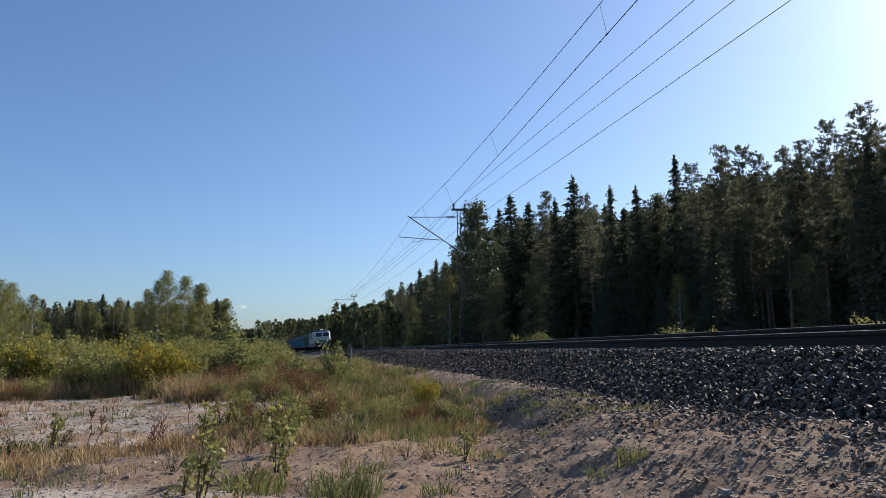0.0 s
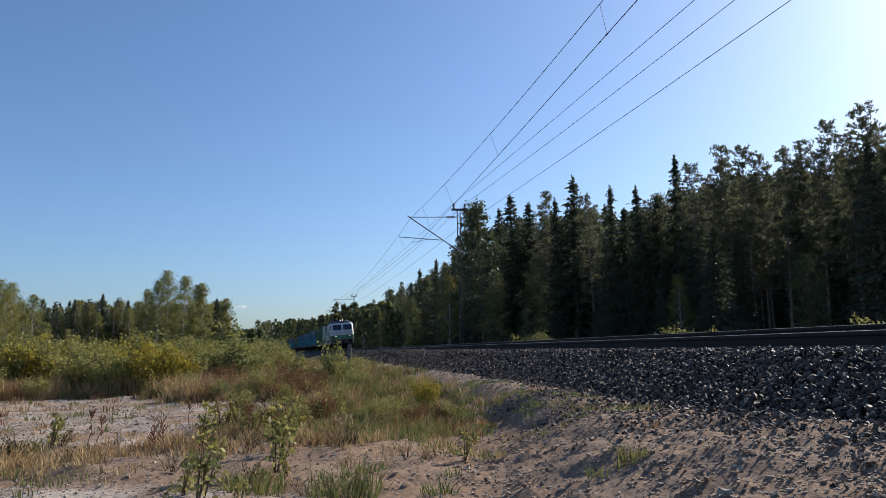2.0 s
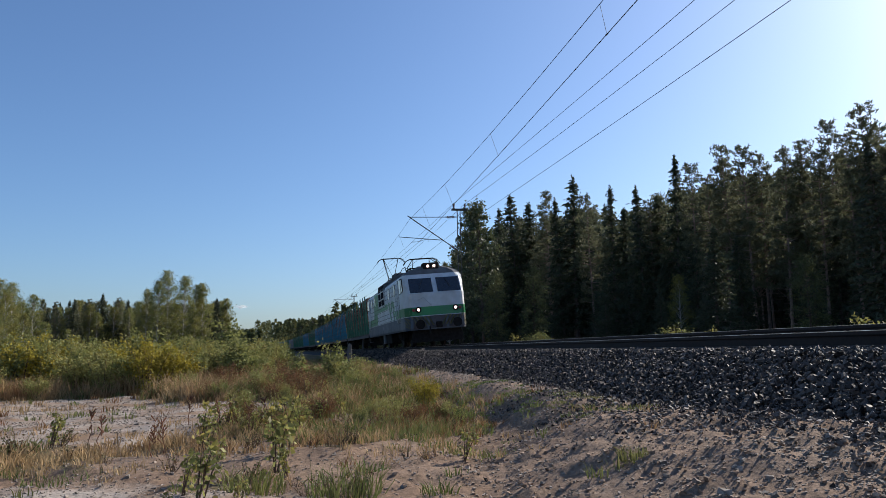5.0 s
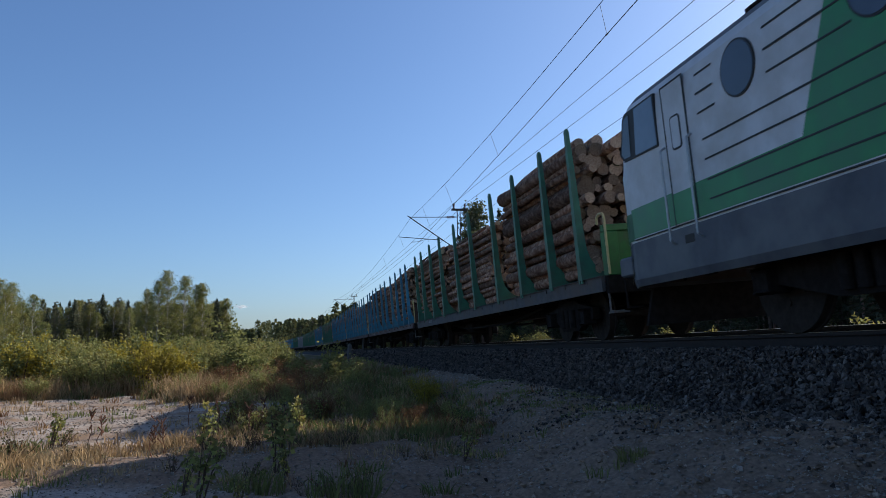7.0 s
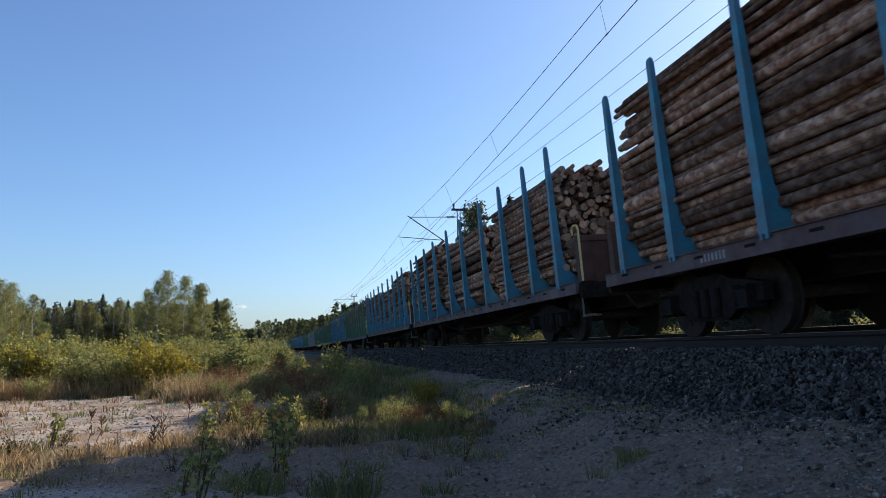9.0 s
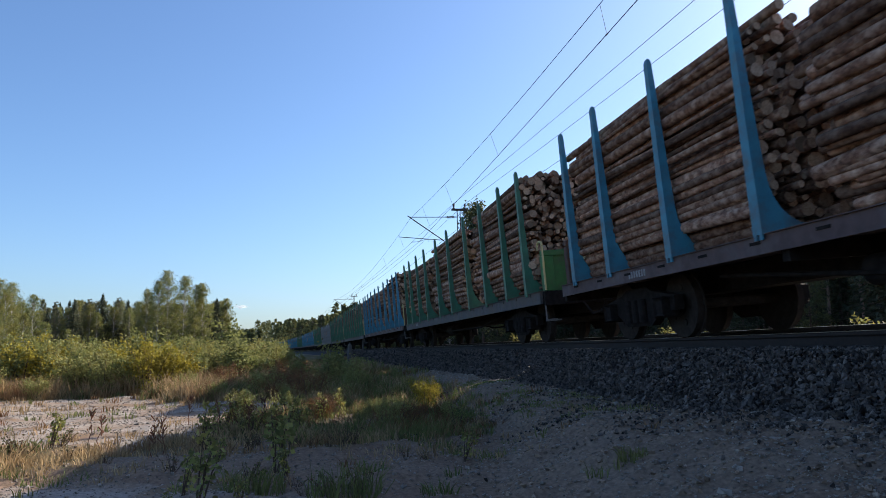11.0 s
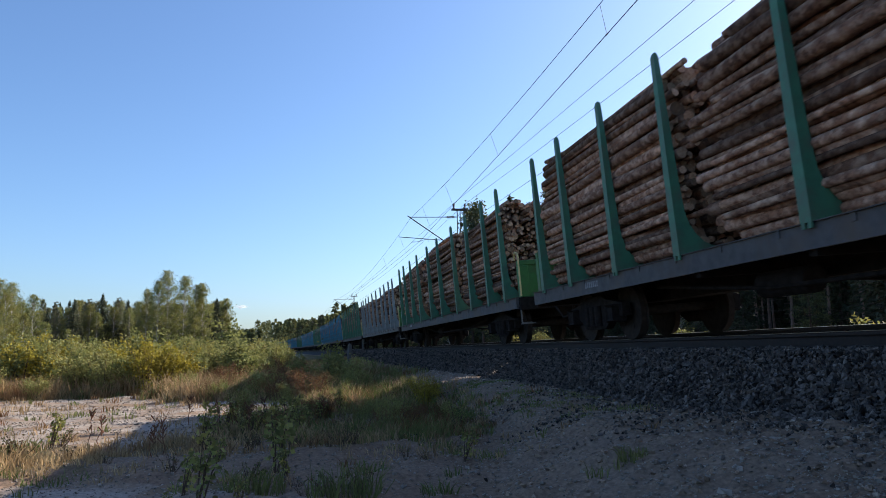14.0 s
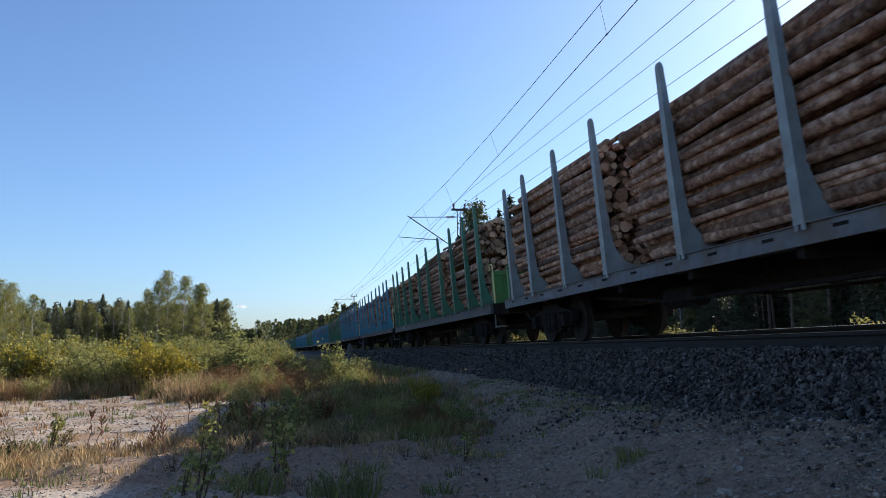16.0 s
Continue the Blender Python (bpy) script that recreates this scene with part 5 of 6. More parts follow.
# the clump of trees on the meadow's far side: (kind, heading, distance, rise)
LEFT = (("b", -21.6, 66, 0.085), ("b", -20.8, 68, 0.090), ("b", -20.0, 70, 0.087), ("b", -18.7, 74, 0.073), ("p", -17.4, 84, 0.066), ("s", -16.3, 84, 0.069), ("p", -15.3, 86, 0.070), ("s", -14.4, 86, 0.077),
        ("p", -13.5, 88, 0.072), ("s", -12.7, 86, 0.069), ("b", -11.6, 80, 0.081), ("b", -10.8, 78, 0.092), ("b", -10.1, 79, 0.104), ("b", -9.1, 80, 0.098), ("b", -8.3, 82, 0.088), ("b", -7.6, 82, 0.090), ("s", -6.6, 84, 0.071), ("b", -6.0, 86, 0.070))
for kind, head, dist, rise in LEFT:
    plant(kind, dist * math.sin(radians(head)), dist * math.cos(radians(head)), dist * rise + EYE.z, "trees of the clump on the meadow")
for i in range(210):
    head = wood_rng.uniform(-24, -6.0)
    dist = wood_rng.uniform(84, 112)
    plant(wood_rng.choice("ssqby"), dist * math.sin(radians(head)), dist * math.cos(radians(head)), dist * 0.066 * wood_rng.uniform(0.75, 1.02) + EYE.z, "trees of the clump on the meadow")


def far_wood():
    """Distant woods, many trees in one mesh."""
    rng = np.random.default_rng(8)
    vs, fs, o = [], [], 0
    def add(x, y, h, n):
        nonlocal o
        t = rng.random(n) ** 0.75
        r = h * 0.24 * (1 - t) ** 0.6 * np.sqrt(rng.random(n)) + 0.15
        a = rng.random(n) * 2 * math.pi
        c = np.stack([x + r * np.cos(a), y + r * np.sin(a), 0.3 + t * h], axis=1)
        v, f = cards(c, rng.normal(size=(n, 3)) + np.array([0, 0, -0.5]), rng.uniform(0.8, 1.8, n), rng.uniform(0.5, 1.1, n), rng)
        vs.append(v)
        fs.append(f + o)
        o += len(v)
    for i in range(1500):
        head = rng.uniform(-34, 9)
        dist = rng.uniform(230, 330) if not -9 < head < 4 else rng.uniform(230, 560)
        x, y = dist * math.sin(radians(head)), dist * math.cos(radians(head))
        d = across(x, y)
        if -9 < d < 10:
            continue
        rise = 0.031 + 0.0011 * max(0, head + 5) if d > 0 else 0.045 + 0.004 * max(0, head)
        add(x, y, dist * rise * rng.uniform(0.8, 1.08) * 0.88 + 1.0, 230)
    for i in range(120):
        y = rng.uniform(110, 240)
        p = level(y, rng.uniform(11, 26))
        add(p.x, p.y, math.hypot(p.x, p.y) * 0.055 * rng.uniform(0.7, 1.1) + 1.5, 160)
    me = mesh_of("far_wood", np.concatenate(vs), np.concatenate(fs), M["far_leaf"])
    return tagged(new("far_wood", me), "distant mixed woods along the railway curve", "forest", kind="stuff")


far_wood()


def small_cloud(head, rise, dist, width):
    """A faint wisp of fair-weather cloud low over the horizon."""
    m = bpy.data.materials.new("thin_cloud")
    m.use_nodes = True
    n, l = m.node_tree.nodes, m.node_tree.links
    n.remove(n["Principled BSDF"])
    white, clear, both = n.new("ShaderNodeBsdfTranslucent"), n.new("ShaderNodeBsdfTransparent"), n.new("ShaderNodeMixShader")
    white.inputs["Color"].default_value = (0.9, 0.9, 0.9, 1)
    both.inputs[0].default_value = 0.13
    l.new(clear.outputs[0], both.inputs[1])
    l.new(white.outputs[0], both.inputs[2])
    l.new(both.outputs[0], n["Material Output"].inputs["Surface"])
    rng = random.Random(12)
    bm = bmesh.new()
    for _ in range(26):
        t = rng.uniform(-1, 1)
        r = width * 0.10 * (1.1 - abs(t)) * rng.uniform(0.6, 1.3)
        at = Matrix.Translation((t * width * 0.45, rng.gauss(0, width * 0.05), rng.gauss(0, width * 0.045)))
        bmesh.ops.create_icosphere(bm, subdivisions=2, radius=r, matrix=at @ Matrix.Diagonal((1.5, 1.2, 0.6, 1)))
    ob = part("cloud", bm, m, smooth=True)
    a = radians(head)
    ob.matrix_basis = Matrix.Translation((dist * math.sin(a), dist * math.cos(a), dist * rise)) @ pose(0, 0, 0, 0, 0, -head)
    return tagged(ob, "small faint white cloud low over the horizon", "cloud", kind="structure")


small_cloud(-4.88, 0.0599, 2300.0, 52.0)


# ---- stones ----
def stone_shapes(rng, n, lo=0.6):
    """Broken, angular stones: knocked-about blocks."""
    base = np.array([(x, y, z) for x in (-1, 1) for y in (-1, 1) for z in (-1, 1)]) / 3 ** 0.5
    faces = np.array([(0, 1, 3), (0, 3, 2), (4, 6, 7), (4, 7, 5), (0, 4, 5), (0, 5, 1), (2, 3, 7), (2, 7, 6), (1, 5, 7), (1, 7, 3), (0, 2, 6), (0, 6, 4)])
    out = []
    for _ in range(n):
        out.append((base * rng.uniform(0.6, 1.25, (8, 1)) + rng.normal(size=(8, 3)) * 0.12) * np.array([1.15, rng.uniform(lo, 1.0), rng.uniform(0.45, 0.8)]))
    return out, faces


def strew(name, places, radii, material, rng, label, category, parent=None, flat=False):
    """Many stones in one mesh."""
    shapes, faces = stone_shapes(rng, 24)
    vs, fs = [], []
    for i, (p, r) in enumerate(zip(places, radii)):
        q = Euler((rng.normal() * (0.2 if flat else 0.9), rng.normal() * (0.2 if flat else 0.9), rng.uniform(0, 6.28))).to_matrix()
        vs.append((shapes[i % 24] * r) @ np.array(q).T + np.asarray(p))
        fs.append(faces + 8 * i)
    me = mesh_of(name, np.concatenate(vs), np.concatenate(fs), material)
    ob = new(name, me)
    if parent is not None:
        ob.parent = parent
        ob["label"], ob["kind"] = label, "stuff"
        return ob
    return tagged(ob, label, category, kind="stuff")


def ballast_stones():
    rng = np.random.default_rng(3)
    pts, rad = [], []
    for s0, s1, n, r0, r1 in ((2.2, 14, 33000, 0.014, 0.034), (14, 32, 15000, 0.022, 0.044), (32, 75, 6500, 0.04, 0.08), (-9, 2.2, 9000, 0.024, 0.045)):
        for _ in range(n):
            s, d = rng.uniform(s0, s1), rng.uniform(1.05, 3.35)
            z = RZ + ballast_z(-d, s)
            p = level(s, -d, 0)
            g = ground_z(p.x, p.y)
            if g > z and rng.random() > math.exp(-(g - z) / 0.045):
                continue
            r = rng.uniform(r0, r1) * (1.25 if rng.random() < 0.12 else 1.0)
            pts.append((p.x, p.y, max(z, g) + rng.uniform(-0.5, 1.0) * r))
            rad.append(r)
    for _ in range(5000):                      # dark gravel spilt over the bank below the bench
        s, d = rng.uniform(5.0, 14.5), 3.2 + abs(rng.normal()) * 0.8
        p = level(s, -d, 0)
        if noise.noise((p.x * 0.9, p.y * 0.9, 91.0)) + 0.12 < rng.random() * 0.5 or d > 5.2:
            continue
        r = rng.uniform(0.01, 0.026)
        pts.append((p.x, p.y, ground_z(p.x, p.y) + 0.3 * r))
        rad.append(r)
    for _ in range(2200):                      # and thrown over the sand beside the ballast's foot
        s, d = 2.0 + 4.6 * rng.random() ** 1.3, 2.75 + abs(rng.normal()) * 0.42
        p = level(s, -d, 0)
        r = rng.uniform(0.010, 0.028)
        pts.append((p.x, p.y, max(RZ + ballast_z(-d, s), ground_z(p.x, p.y)) + 0.25 * r))
        rad.append(r)
    for s0, s1, n in ((2, 40, 900),):         # stones on the far shoulder and between the rails
        for _ in range(n):
            s, d = rng.uniform(s0, s1), rng.uniform(-1.9, 0.6)
            p = level(s, -d, 0)
            pts.append((p.x, p.y, RZ + ballast_z(-d, s) - 0.02))
            rad.append(rng.uniform(0.025, 0.04))
    strew("ballast_stones", pts, rad, M["stone"], rng, "loose dark granite ballast stones", "", BALLAST)
    shapes, faces = stone_shapes(rng, 8)
    meshes = [mesh_of("stone", v * 0.042, faces, M["stone_single"]) for v in shapes]
    for i in range(280):
        s, d = rng.uniform(3.2, 9.5), rng.uniform(1.9, 3.1)
        p = level(s, -d, 0)
        z = max(RZ + ballast_z(-d, s), ground_z(p.x, p.y)) + 0.012
        if ground_z(p.x, p.y) > RZ + ballast_z(-d, s) + 0.06:
            continue
        k = rng.uniform(0.7, 1.15)
        place("stone", meshes[i % 8], BALLAST, "", Matrix.Translation((p.x, p.y, z)) @ Euler((rng.normal(), rng.normal(), rng.uniform(0, 6.28))).to_matrix().to_4x4() @ Matrix.Diagonal((k, k, k, 1)))


M["stone_single"] = surface("granite_ballast_single", (0.15, 0.122, 0.104), (0.064, 0.052, 0.044), 0.03, 0.75, 0.003, vary=0.6, spec=0.25)
ballast_stones()


M["pebble_single"] = surface("field_stone_single", (0.26, 0.22, 0.185), (0.16, 0.135, 0.11), 0.03, 0.9, 0.004, vary=0.45)


def pebbles():
    rng = np.random.default_rng(4)
    pts, rad = [], []
    tries = 0
    while len(pts) < 42000 and tries < 200000:
        tries += 1
        y = 1.5 + 23 * rng.random() ** 1.9
        x = rng.uniform(-0.55 * y - 1.5, min(4.0, 0.75 * y + 1))
        d = across(x, y)
        if d < 2.9 or rng.random() < 0.75 * grass_zone(x, y):
            continue
        c = 0.5 + 0.5 * noise.noise((x * 0.8, y * 0.8, 11.0)) + (0.45 if d < 4.0 else 0.0)
        if rng.random() > c:
            continue
        r = 0.004 + 0.007 * rng.random() ** 2 + (0.018 * rng.random() if rng.random() < 0.05 else 0) + (0.010 * rng.random() if d < 3.8 and rng.random() < 0.35 else 0) + 0.0007 * y
        pts.append((x, y, ground_z(x, y) + r * 0.15))
        rad.append(r)
    for _ in range(7000):                      # the same gravel round and behind the camera's place
        x, y = rng.uniform(-7, 3.4), rng.uniform(-9, 2.8)
        if across(x, y) > 2.9 and rng.random() < 0.5 + 0.5 * noise.noise((x * 0.8, y * 0.8, 11.0)):
            r = 0.005 + 0.012 * rng.random() ** 2
            pts.append((x, y, ground_z(x, y) + r * 0.15))
            rad.append(r)
    shapes, faces = stone_shapes(rng, 8)
    meshes = [mesh_of("stone", v * 0.03, faces, M["pebble_single"]) for v in shapes]
    for i in range(280):
        y = 3.0 + 9 * rng.random() ** 1.5
        x = rng.uniform(-0.4 * y - 1, min(3.4, 0.7 * y))
        k = rng.uniform(0.35, 0.9) * (1.7 if rng.random() < 0.08 else 1)
        if across(x, y) > 2.9:
            place("stone", meshes[i % 8], GROUND, "", Matrix.Translation((x, y, ground_z(x, y) + 0.004)) @ Euler((rng.normal() * 0.3, rng.normal() * 0.3, rng.uniform(0, 6.28))).to_matrix().to_4x4() @ Matrix.Diagonal((k, k, k, 1)))
    strew("gravel_stones", pts, rad, M["pebble"], rng, "loose grey and brown gravel stones on sandy soil", "gravel", flat=True)


pebbles()

M["clod"] = surface("dried_sand_clod", (0.30, 0.208, 0.145), (0.17, 0.118, 0.083), 0.03, 0.95, 0.006, c3=(0.33, 0.25, 0.19), size3=0.4, vary=0.35, island=True, spec=0.15)


def clods():
    """Crumbled lumps of sand on the churned ground beside the ballast."""
    rng = np.random.default_rng(14)
    pts, rad = [], []
    while len(pts) < 4200:
        s, d = 2.4 + 8.5 * rng.random() ** 1.3, 2.85 + 2.6 * rng.random() ** 1.3
        p = level(s, -d, 0)
        if noise.noise((p.x * 2.6, p.y * 4.4, 19.0)) + 0.5 * noise.noise((p.x * 6.3, p.y * 7.5, 29.0)) < rng.uniform(-0.25, 0.35):
            continue
        r = 0.006 + 0.020 * rng.random() ** 2.4
        pts.append((p.x, p.y, max(ground_z(p.x, p.y), RZ + ballast_z(-d, s)) + 0.2 * r))
        rad.append(r)
    strew("sand_clods", pts, rad, M["clod"], rng, "crumbled lumps of brown sand beside the ballast", "soil", flat=True)


clods()

# ---- low plants ----
M["straw"] = surface("dry_straw_grass", (0.44, 0.32, 0.175), (0.31, 0.205, 0.10), 0.3, 0.85, c3=(0.24, 0.135, 0.07), size3=1.5, vary=0.35, island=True, spec=0.2, see=0.3)
M["grass"] = surface("green_grass", (0.15, 0.18, 0.05), (0.09, 0.12, 0.035), 0.3, 0.8, c3=(0.21, 0.19, 0.07), size3=1.5, vary=0.3, island=True, spec=0.25, see=0.3)
M["rusty_herb"] = surface("withered_brown_herbs", (0.22, 0.11, 0.05), (0.13, 0.07, 0.03), 0.3, 0.9, vary=0.35, island=True, spec=0.2, see=0.2)


def blades(name, tufts, material, label, rng):
    """Grass tufts (x, y, height, radius, count), every blade bent, two quads each."""
    vs, fs = [], []
    o = 0
    for x, y, h, r, n in tufts:
        a = rng.random(n) * 2 * math.pi
        q = np.sqrt(rng.random(n)) * r
        px, py = x + q * np.cos(a), y + q * np.sin(a)
        z = ground_z(x, y) - 0.01
        lean = rng.normal(size=(n, 2)) * 0.32 + np.stack([np.cos(a), np.sin(a)], 1) * 0.25
        hh = h * rng.uniform(0.45, 1.1, n)
        w = (0.0017 + 0.0022 * rng.random(n)) * (1 + 0.09 * math.hypot(x, y))
        b = rng.random(n) * math.pi
        sx, sy = np.cos(b) * w, np.sin(b) * w
        mx, my = px + lean[:, 0] * hh * 0.35, py + lean[:, 1] * hh * 0.35
        tx, ty = px + lean[:, 0] * hh, py + lean[:, 1] * hh
        z0, z1, z2 = np.full(n, z), z + hh * 0.55, z + hh * (1 - 0.25 * np.hypot(lean[:, 0], lean[:, 1]))
        v = np.stack([np.stack(k, 1) for k in ((px - sx, py - sy, z0), (px + sx, py + sy, z0), (mx + sx * 0.8, my + sy * 0.8, z1), (mx - sx * 0.8, my - sy * 0.8, z1), (tx, ty, z2))], axis=1).reshape(-1, 3)
        i = np.arange(n)[:, None] * 5 + o
        vs.append(v)
        fs += [tuple(k) for k in (i + np.array([0, 1, 2, 3])).tolist()] + [tuple(k) for k in (i + np.array([3, 2, 4])).tolist()]
        o += n * 5
    me = mesh_of(name, np.concatenate(vs), fs, material)
    return tagged(new(name, me), label, "grass", kind="stuff")


def meadow():
    rng = np.random.default_rng(6)
    straw, green, herb = [], [], []
    for _ in range(30000):
        y = 3.0 + 45 * rng.random() ** 1.8
        x = rng.uniform(-0.5 * y - 2.0, min(3.0, 0.5 * y))
        d = across(x, y)
        if d < 3.0:
            continue
        g = grass_zone(x, y)
        patch = 0.5 + 0.5 * noise.noise((x * 0.5, y * 0.5, 21.0))
        if rng.random() > (g * 0.9 + 0.06 * patch) * (0.35 + 0.65 * smooth01((y - 5) / 5)):
            continue
        tall = 0.5 + 0.5 * noise.noise((x * 0.25, y * 0.25, 31.0))
        h = (0.07 + 0.30 * g * tall * smooth01((y - 4) / 7)) * rng.uniform(0.5, 1.35) + 0.006 * y + 0.28 * g * tall * rng.random() * smooth01((y - 10) / 6)
        t = (x, y, h, 0.06 + 0.004 * y, int(13 + 8 * rng.random()))
        k = noise.noise((x * 0.35, y * 0.35, 41.0)) + rng.normal() * 0.25
        (straw if k < 0.0 else green if k < 0.34 else herb).append(t)
    for x, y, h, r, n in ((2.05, 4.45, 0.12, 0.10, 90), (-0.35, 5.4, 0.22, 0.22, 150), (0.25, 5.0, 0.24, 0.25, 170), (0.45, 5.9, 0.16, 0.2, 100), (1.0, 7.6, 0.2, 0.22, 110), (1.35, 8.4, 0.25, 0.2, 110),
                          (0.85, 4.9, 0.13, 0.12, 60), (1.6, 6.2, 0.12, 0.2, 60), (-2.6, 6.6, 0.10, 0.35, 120), (-1.9, 6.4, 0.12, 0.3, 110), (-3.2, 5.7, 0.2, 0.3, 130)):
        green.append((x, y, h, r, n))
    for _ in range(2100):                      # tall dry grass along the thicket's front
        y = rng.uniform(14.5, 21.5)
        x = rng.uniform(-0.52 * y, 1.8)
        if pale_patch(x, y) < 0.25 and across(x, y) > 4.8:
            (straw if noise.noise((x * 0.3, y * 0.3, 43.0)) < (0.5 if x < -2 else 0.2) else green).append((x, y, rng.uniform(0.25, 0.7), 0.14, 15))
    for _ in range(520):                       # sparse green along the sandy bench
        s, d = rng.uniform(6.5, 14), rng.uniform(2.95, 4.3)
        p = level(s, -d)
        if noise.noise((p.x * 1.1, p.y * 1.1, 71.0)) > -0.05:
            green.append((p.x, p.y, 0.045, 0.10, 18))
    blades("dry_grass", straw, M["straw"], "dry straw-coloured meadow grass", rng)
    blades("green_grass", green, M["grass"], "short green grass tufts on gravel", rng)
    blades("withered_herbs", herb, M["rusty_herb"], "withered reddish-brown meadow herbs", rng)


meadow()


def shrub(seed, h, spread, leaf, name, label, category, stems=9, leaves=900, size=0.05, width=0.028):
    """A bush of thin upright stems with small leaves along them."""
    rng = np.random.default_rng(seed)
    ob = new(name, None)
    bm = bmesh.new()
    cs, ds, ls, ws = [], [], [], []
    per = leaves // stems
    for k in range(stems):
        a = rng.uniform(0, 6.28)
        foot = np.array([math.cos(a), math.sin(a), 0]) * spread * 0.25 * rng.random()
        tip = foot + np.array([math.cos(a) * spread * rng.uniform(0.2, 1.0), math.sin(a) * spread * rng.uniform(0.2, 1.0), h * rng.uniform(0.6, 1.0)])
        mid = (foot + tip) / 2 + np.array([0, 0, h * 0.08])
        tube(bm, foot, mid, 0.006 + h * 0.003, 0.004 + h * 0.002, 5)
        tube(bm, mid, tip, 0.004 + h * 0.002, 0.002, 4)
        for i in range(per):
            t = rng.uniform(0.12, 1.0) ** 0.8
            p = foot + (mid - foot) * t * 2 if t < 0.5 else mid + (tip - mid) * (t * 2 - 1)
            off = rng.normal(size=3) * h * 0.085 * (1.25 - t * 0.7)
            cs.append(p + off)
            ds.append(off / (np.linalg.norm(off) + 1e-6) + rng.normal(size=3) * 0.5 + np.array([0, 0, -0.3]))
            ls.append(size * rng.uniform(0.6, 1.3))
            ws.append(width * rng.uniform(0.7, 1.3))
    part("stem", bm, M["twig"], ob)["kind"] = "stuff"
    v, f = cards(cs, ds, ls, ws, rng)
    place("foliage", mesh_of("foliage", v, f, M[leaf]), ob)["kind"] = "stuff"
    return tagged(ob, label, category)


M["seedling"] = surface("backlit_birch_leaves", (0.24, 0.245, 0.075), (0.145, 0.16, 0.05), 0.2, 0.6, c3=(0.42, 0.31, 0.075), size3=0.22, vary=0.55, island=True, spec=0.4, see=0.5)
SHRUBS = {"willow": [shrub(71, 1.4, 0.75, "willow", "willow_bush", "grey-green willow bush on the meadow", "bush", 16, 2000, 0.085, 0.038), shrub(72, 1.4, 0.6, "willow", "willow_bush", "grey-green willow bush on the meadow", "bush", 12, 1700, 0.085, 0.038)],
          "birchlet": [shrub(73, 1.4, 0.5, "birch", "birch_sapling", "leafy green birch sapling on the meadow", "sapling", 9, 1300, 0.068, 0.052), shrub(74, 1.4, 0.35, "birch", "birch_sapling", "leafy green birch sapling on the meadow", "sapling", 7, 1000, 0.068, 0.052)],
          "gold": [shrub(75, 1.4, 0.8, "yellow_leaf", "yellow_bush", "bush with yellow autumn leaves on the meadow", "bush", 16, 2100, 0.072, 0.048)],
          "rust": [shrub(78, 1.4, 0.8, "rusty_herb", "withered_bush", "withered reddish-brown bush on the meadow", "bush", 18, 1700, 0.08, 0.025)],
          "near": [shrub(76, 0.55, 0.16, "seedling", "birch_seedling", "small birch seedling with yellowing leaves on gravel", "sapling", 4, 140, 0.055, 0.032), shrub(77, 0.55, 0.2, "seedling", "birch_seedling", "small green birch seedling on gravel", "sapling", 5, 130, 0.055, 0.034)]}
M["weed_leaf"] = surface("dark_weed_leaves", (0.105, 0.105, 0.04), (0.06, 0.062, 0.026), 0.15, 0.7, c3=(0.19, 0.085, 0.04), size3=0.3, vary=0.5, island=True, spec=0.3, see=0.25)
SHRUBS["weed"] = [shrub(80, 0.3, 0.2, "weed_leaf", "gravel_weed", "dark small-leaved weed with brown tips on gravel", "weed", 7, 90, 0.036, 0.024), shrub(81, 0.3, 0.26, "weed_leaf", "gravel_weed", "dark small-leaved weed with brown tips on gravel", "weed", 8, 80, 0.03, 0.02)]
SHRUBS["herb"] = [shrub(79, 0.9, 0.34, "willow", "meadow_herb", "olive-green meadow herb with seed heads", "herb", 11, 520, 0.06, 0.016)]
SHRUB_H = {"weed": 0.3, "herb": 0.9, "willow": 1.4, "birchlet": 1.4, "gold": 1.4, "near": 0.55, "rust": 1.4}
GROUP = {"weed": "low weeds on the gravel", "herb": "herbs of the meadow", "willow": "bushes of the meadow", "birchlet": "saplings of the meadow", "gold": "yellow bushes of the meadow", "near": "seedlings on the gravel", "rust": "withered bushes of the meadow"}


def bush(kind, x, y, h, which=None):
    pool = SHRUBS[kind]
    src = pool[which] if which is not None else wood_rng.choice(pool)
    k = h / SHRUB_H[kind]
    w = k * wood_rng.uniform(0.9, 1.25) if kind != "near" else k
    m = Matrix.Translation((x, y, ground_z(x, y) - 0.02)) @ pose(0, 0, 0, 0, 0, wood_rng.uniform(0, 360))
    ob = copy_thing(src, m) if src.name in PLACED else src
    PLACED.add(src.name)
    ob.matrix_basis = m
    ob.scale = (w, w, k)
    ob["group"] = GROUP[kind]


# seedlings and bushes that stand out: (kind, heading, distance, height, which)
SEEDLINGS = (("near", -7.8, 5.0, 0.50, 0), ("near", -8.9, 5.2, 0.36, 1), ("near", -2.3, 6.2, 0.62, 0), ("near", -1.5, 6.6, 0.45, 1), ("near", -7.6, 8.0, 0.52, 0), ("near", -0.4, 8.6, 0.5, 0), ("near", -9.5, 4.9, 0.16, 0),
             ("near", -4.9, 4.8, 0.2, 1), ("gold", 8.85, 12.6, 0.55, 0), ("gold", 9.3, 12.9, 0.40, 0), ("near", -6.1, 9.6, 0.5, 1), ("near", 6.3, 10.6, 0.3, 1), ("near", -1.3, 10.2, 0.5, 1))
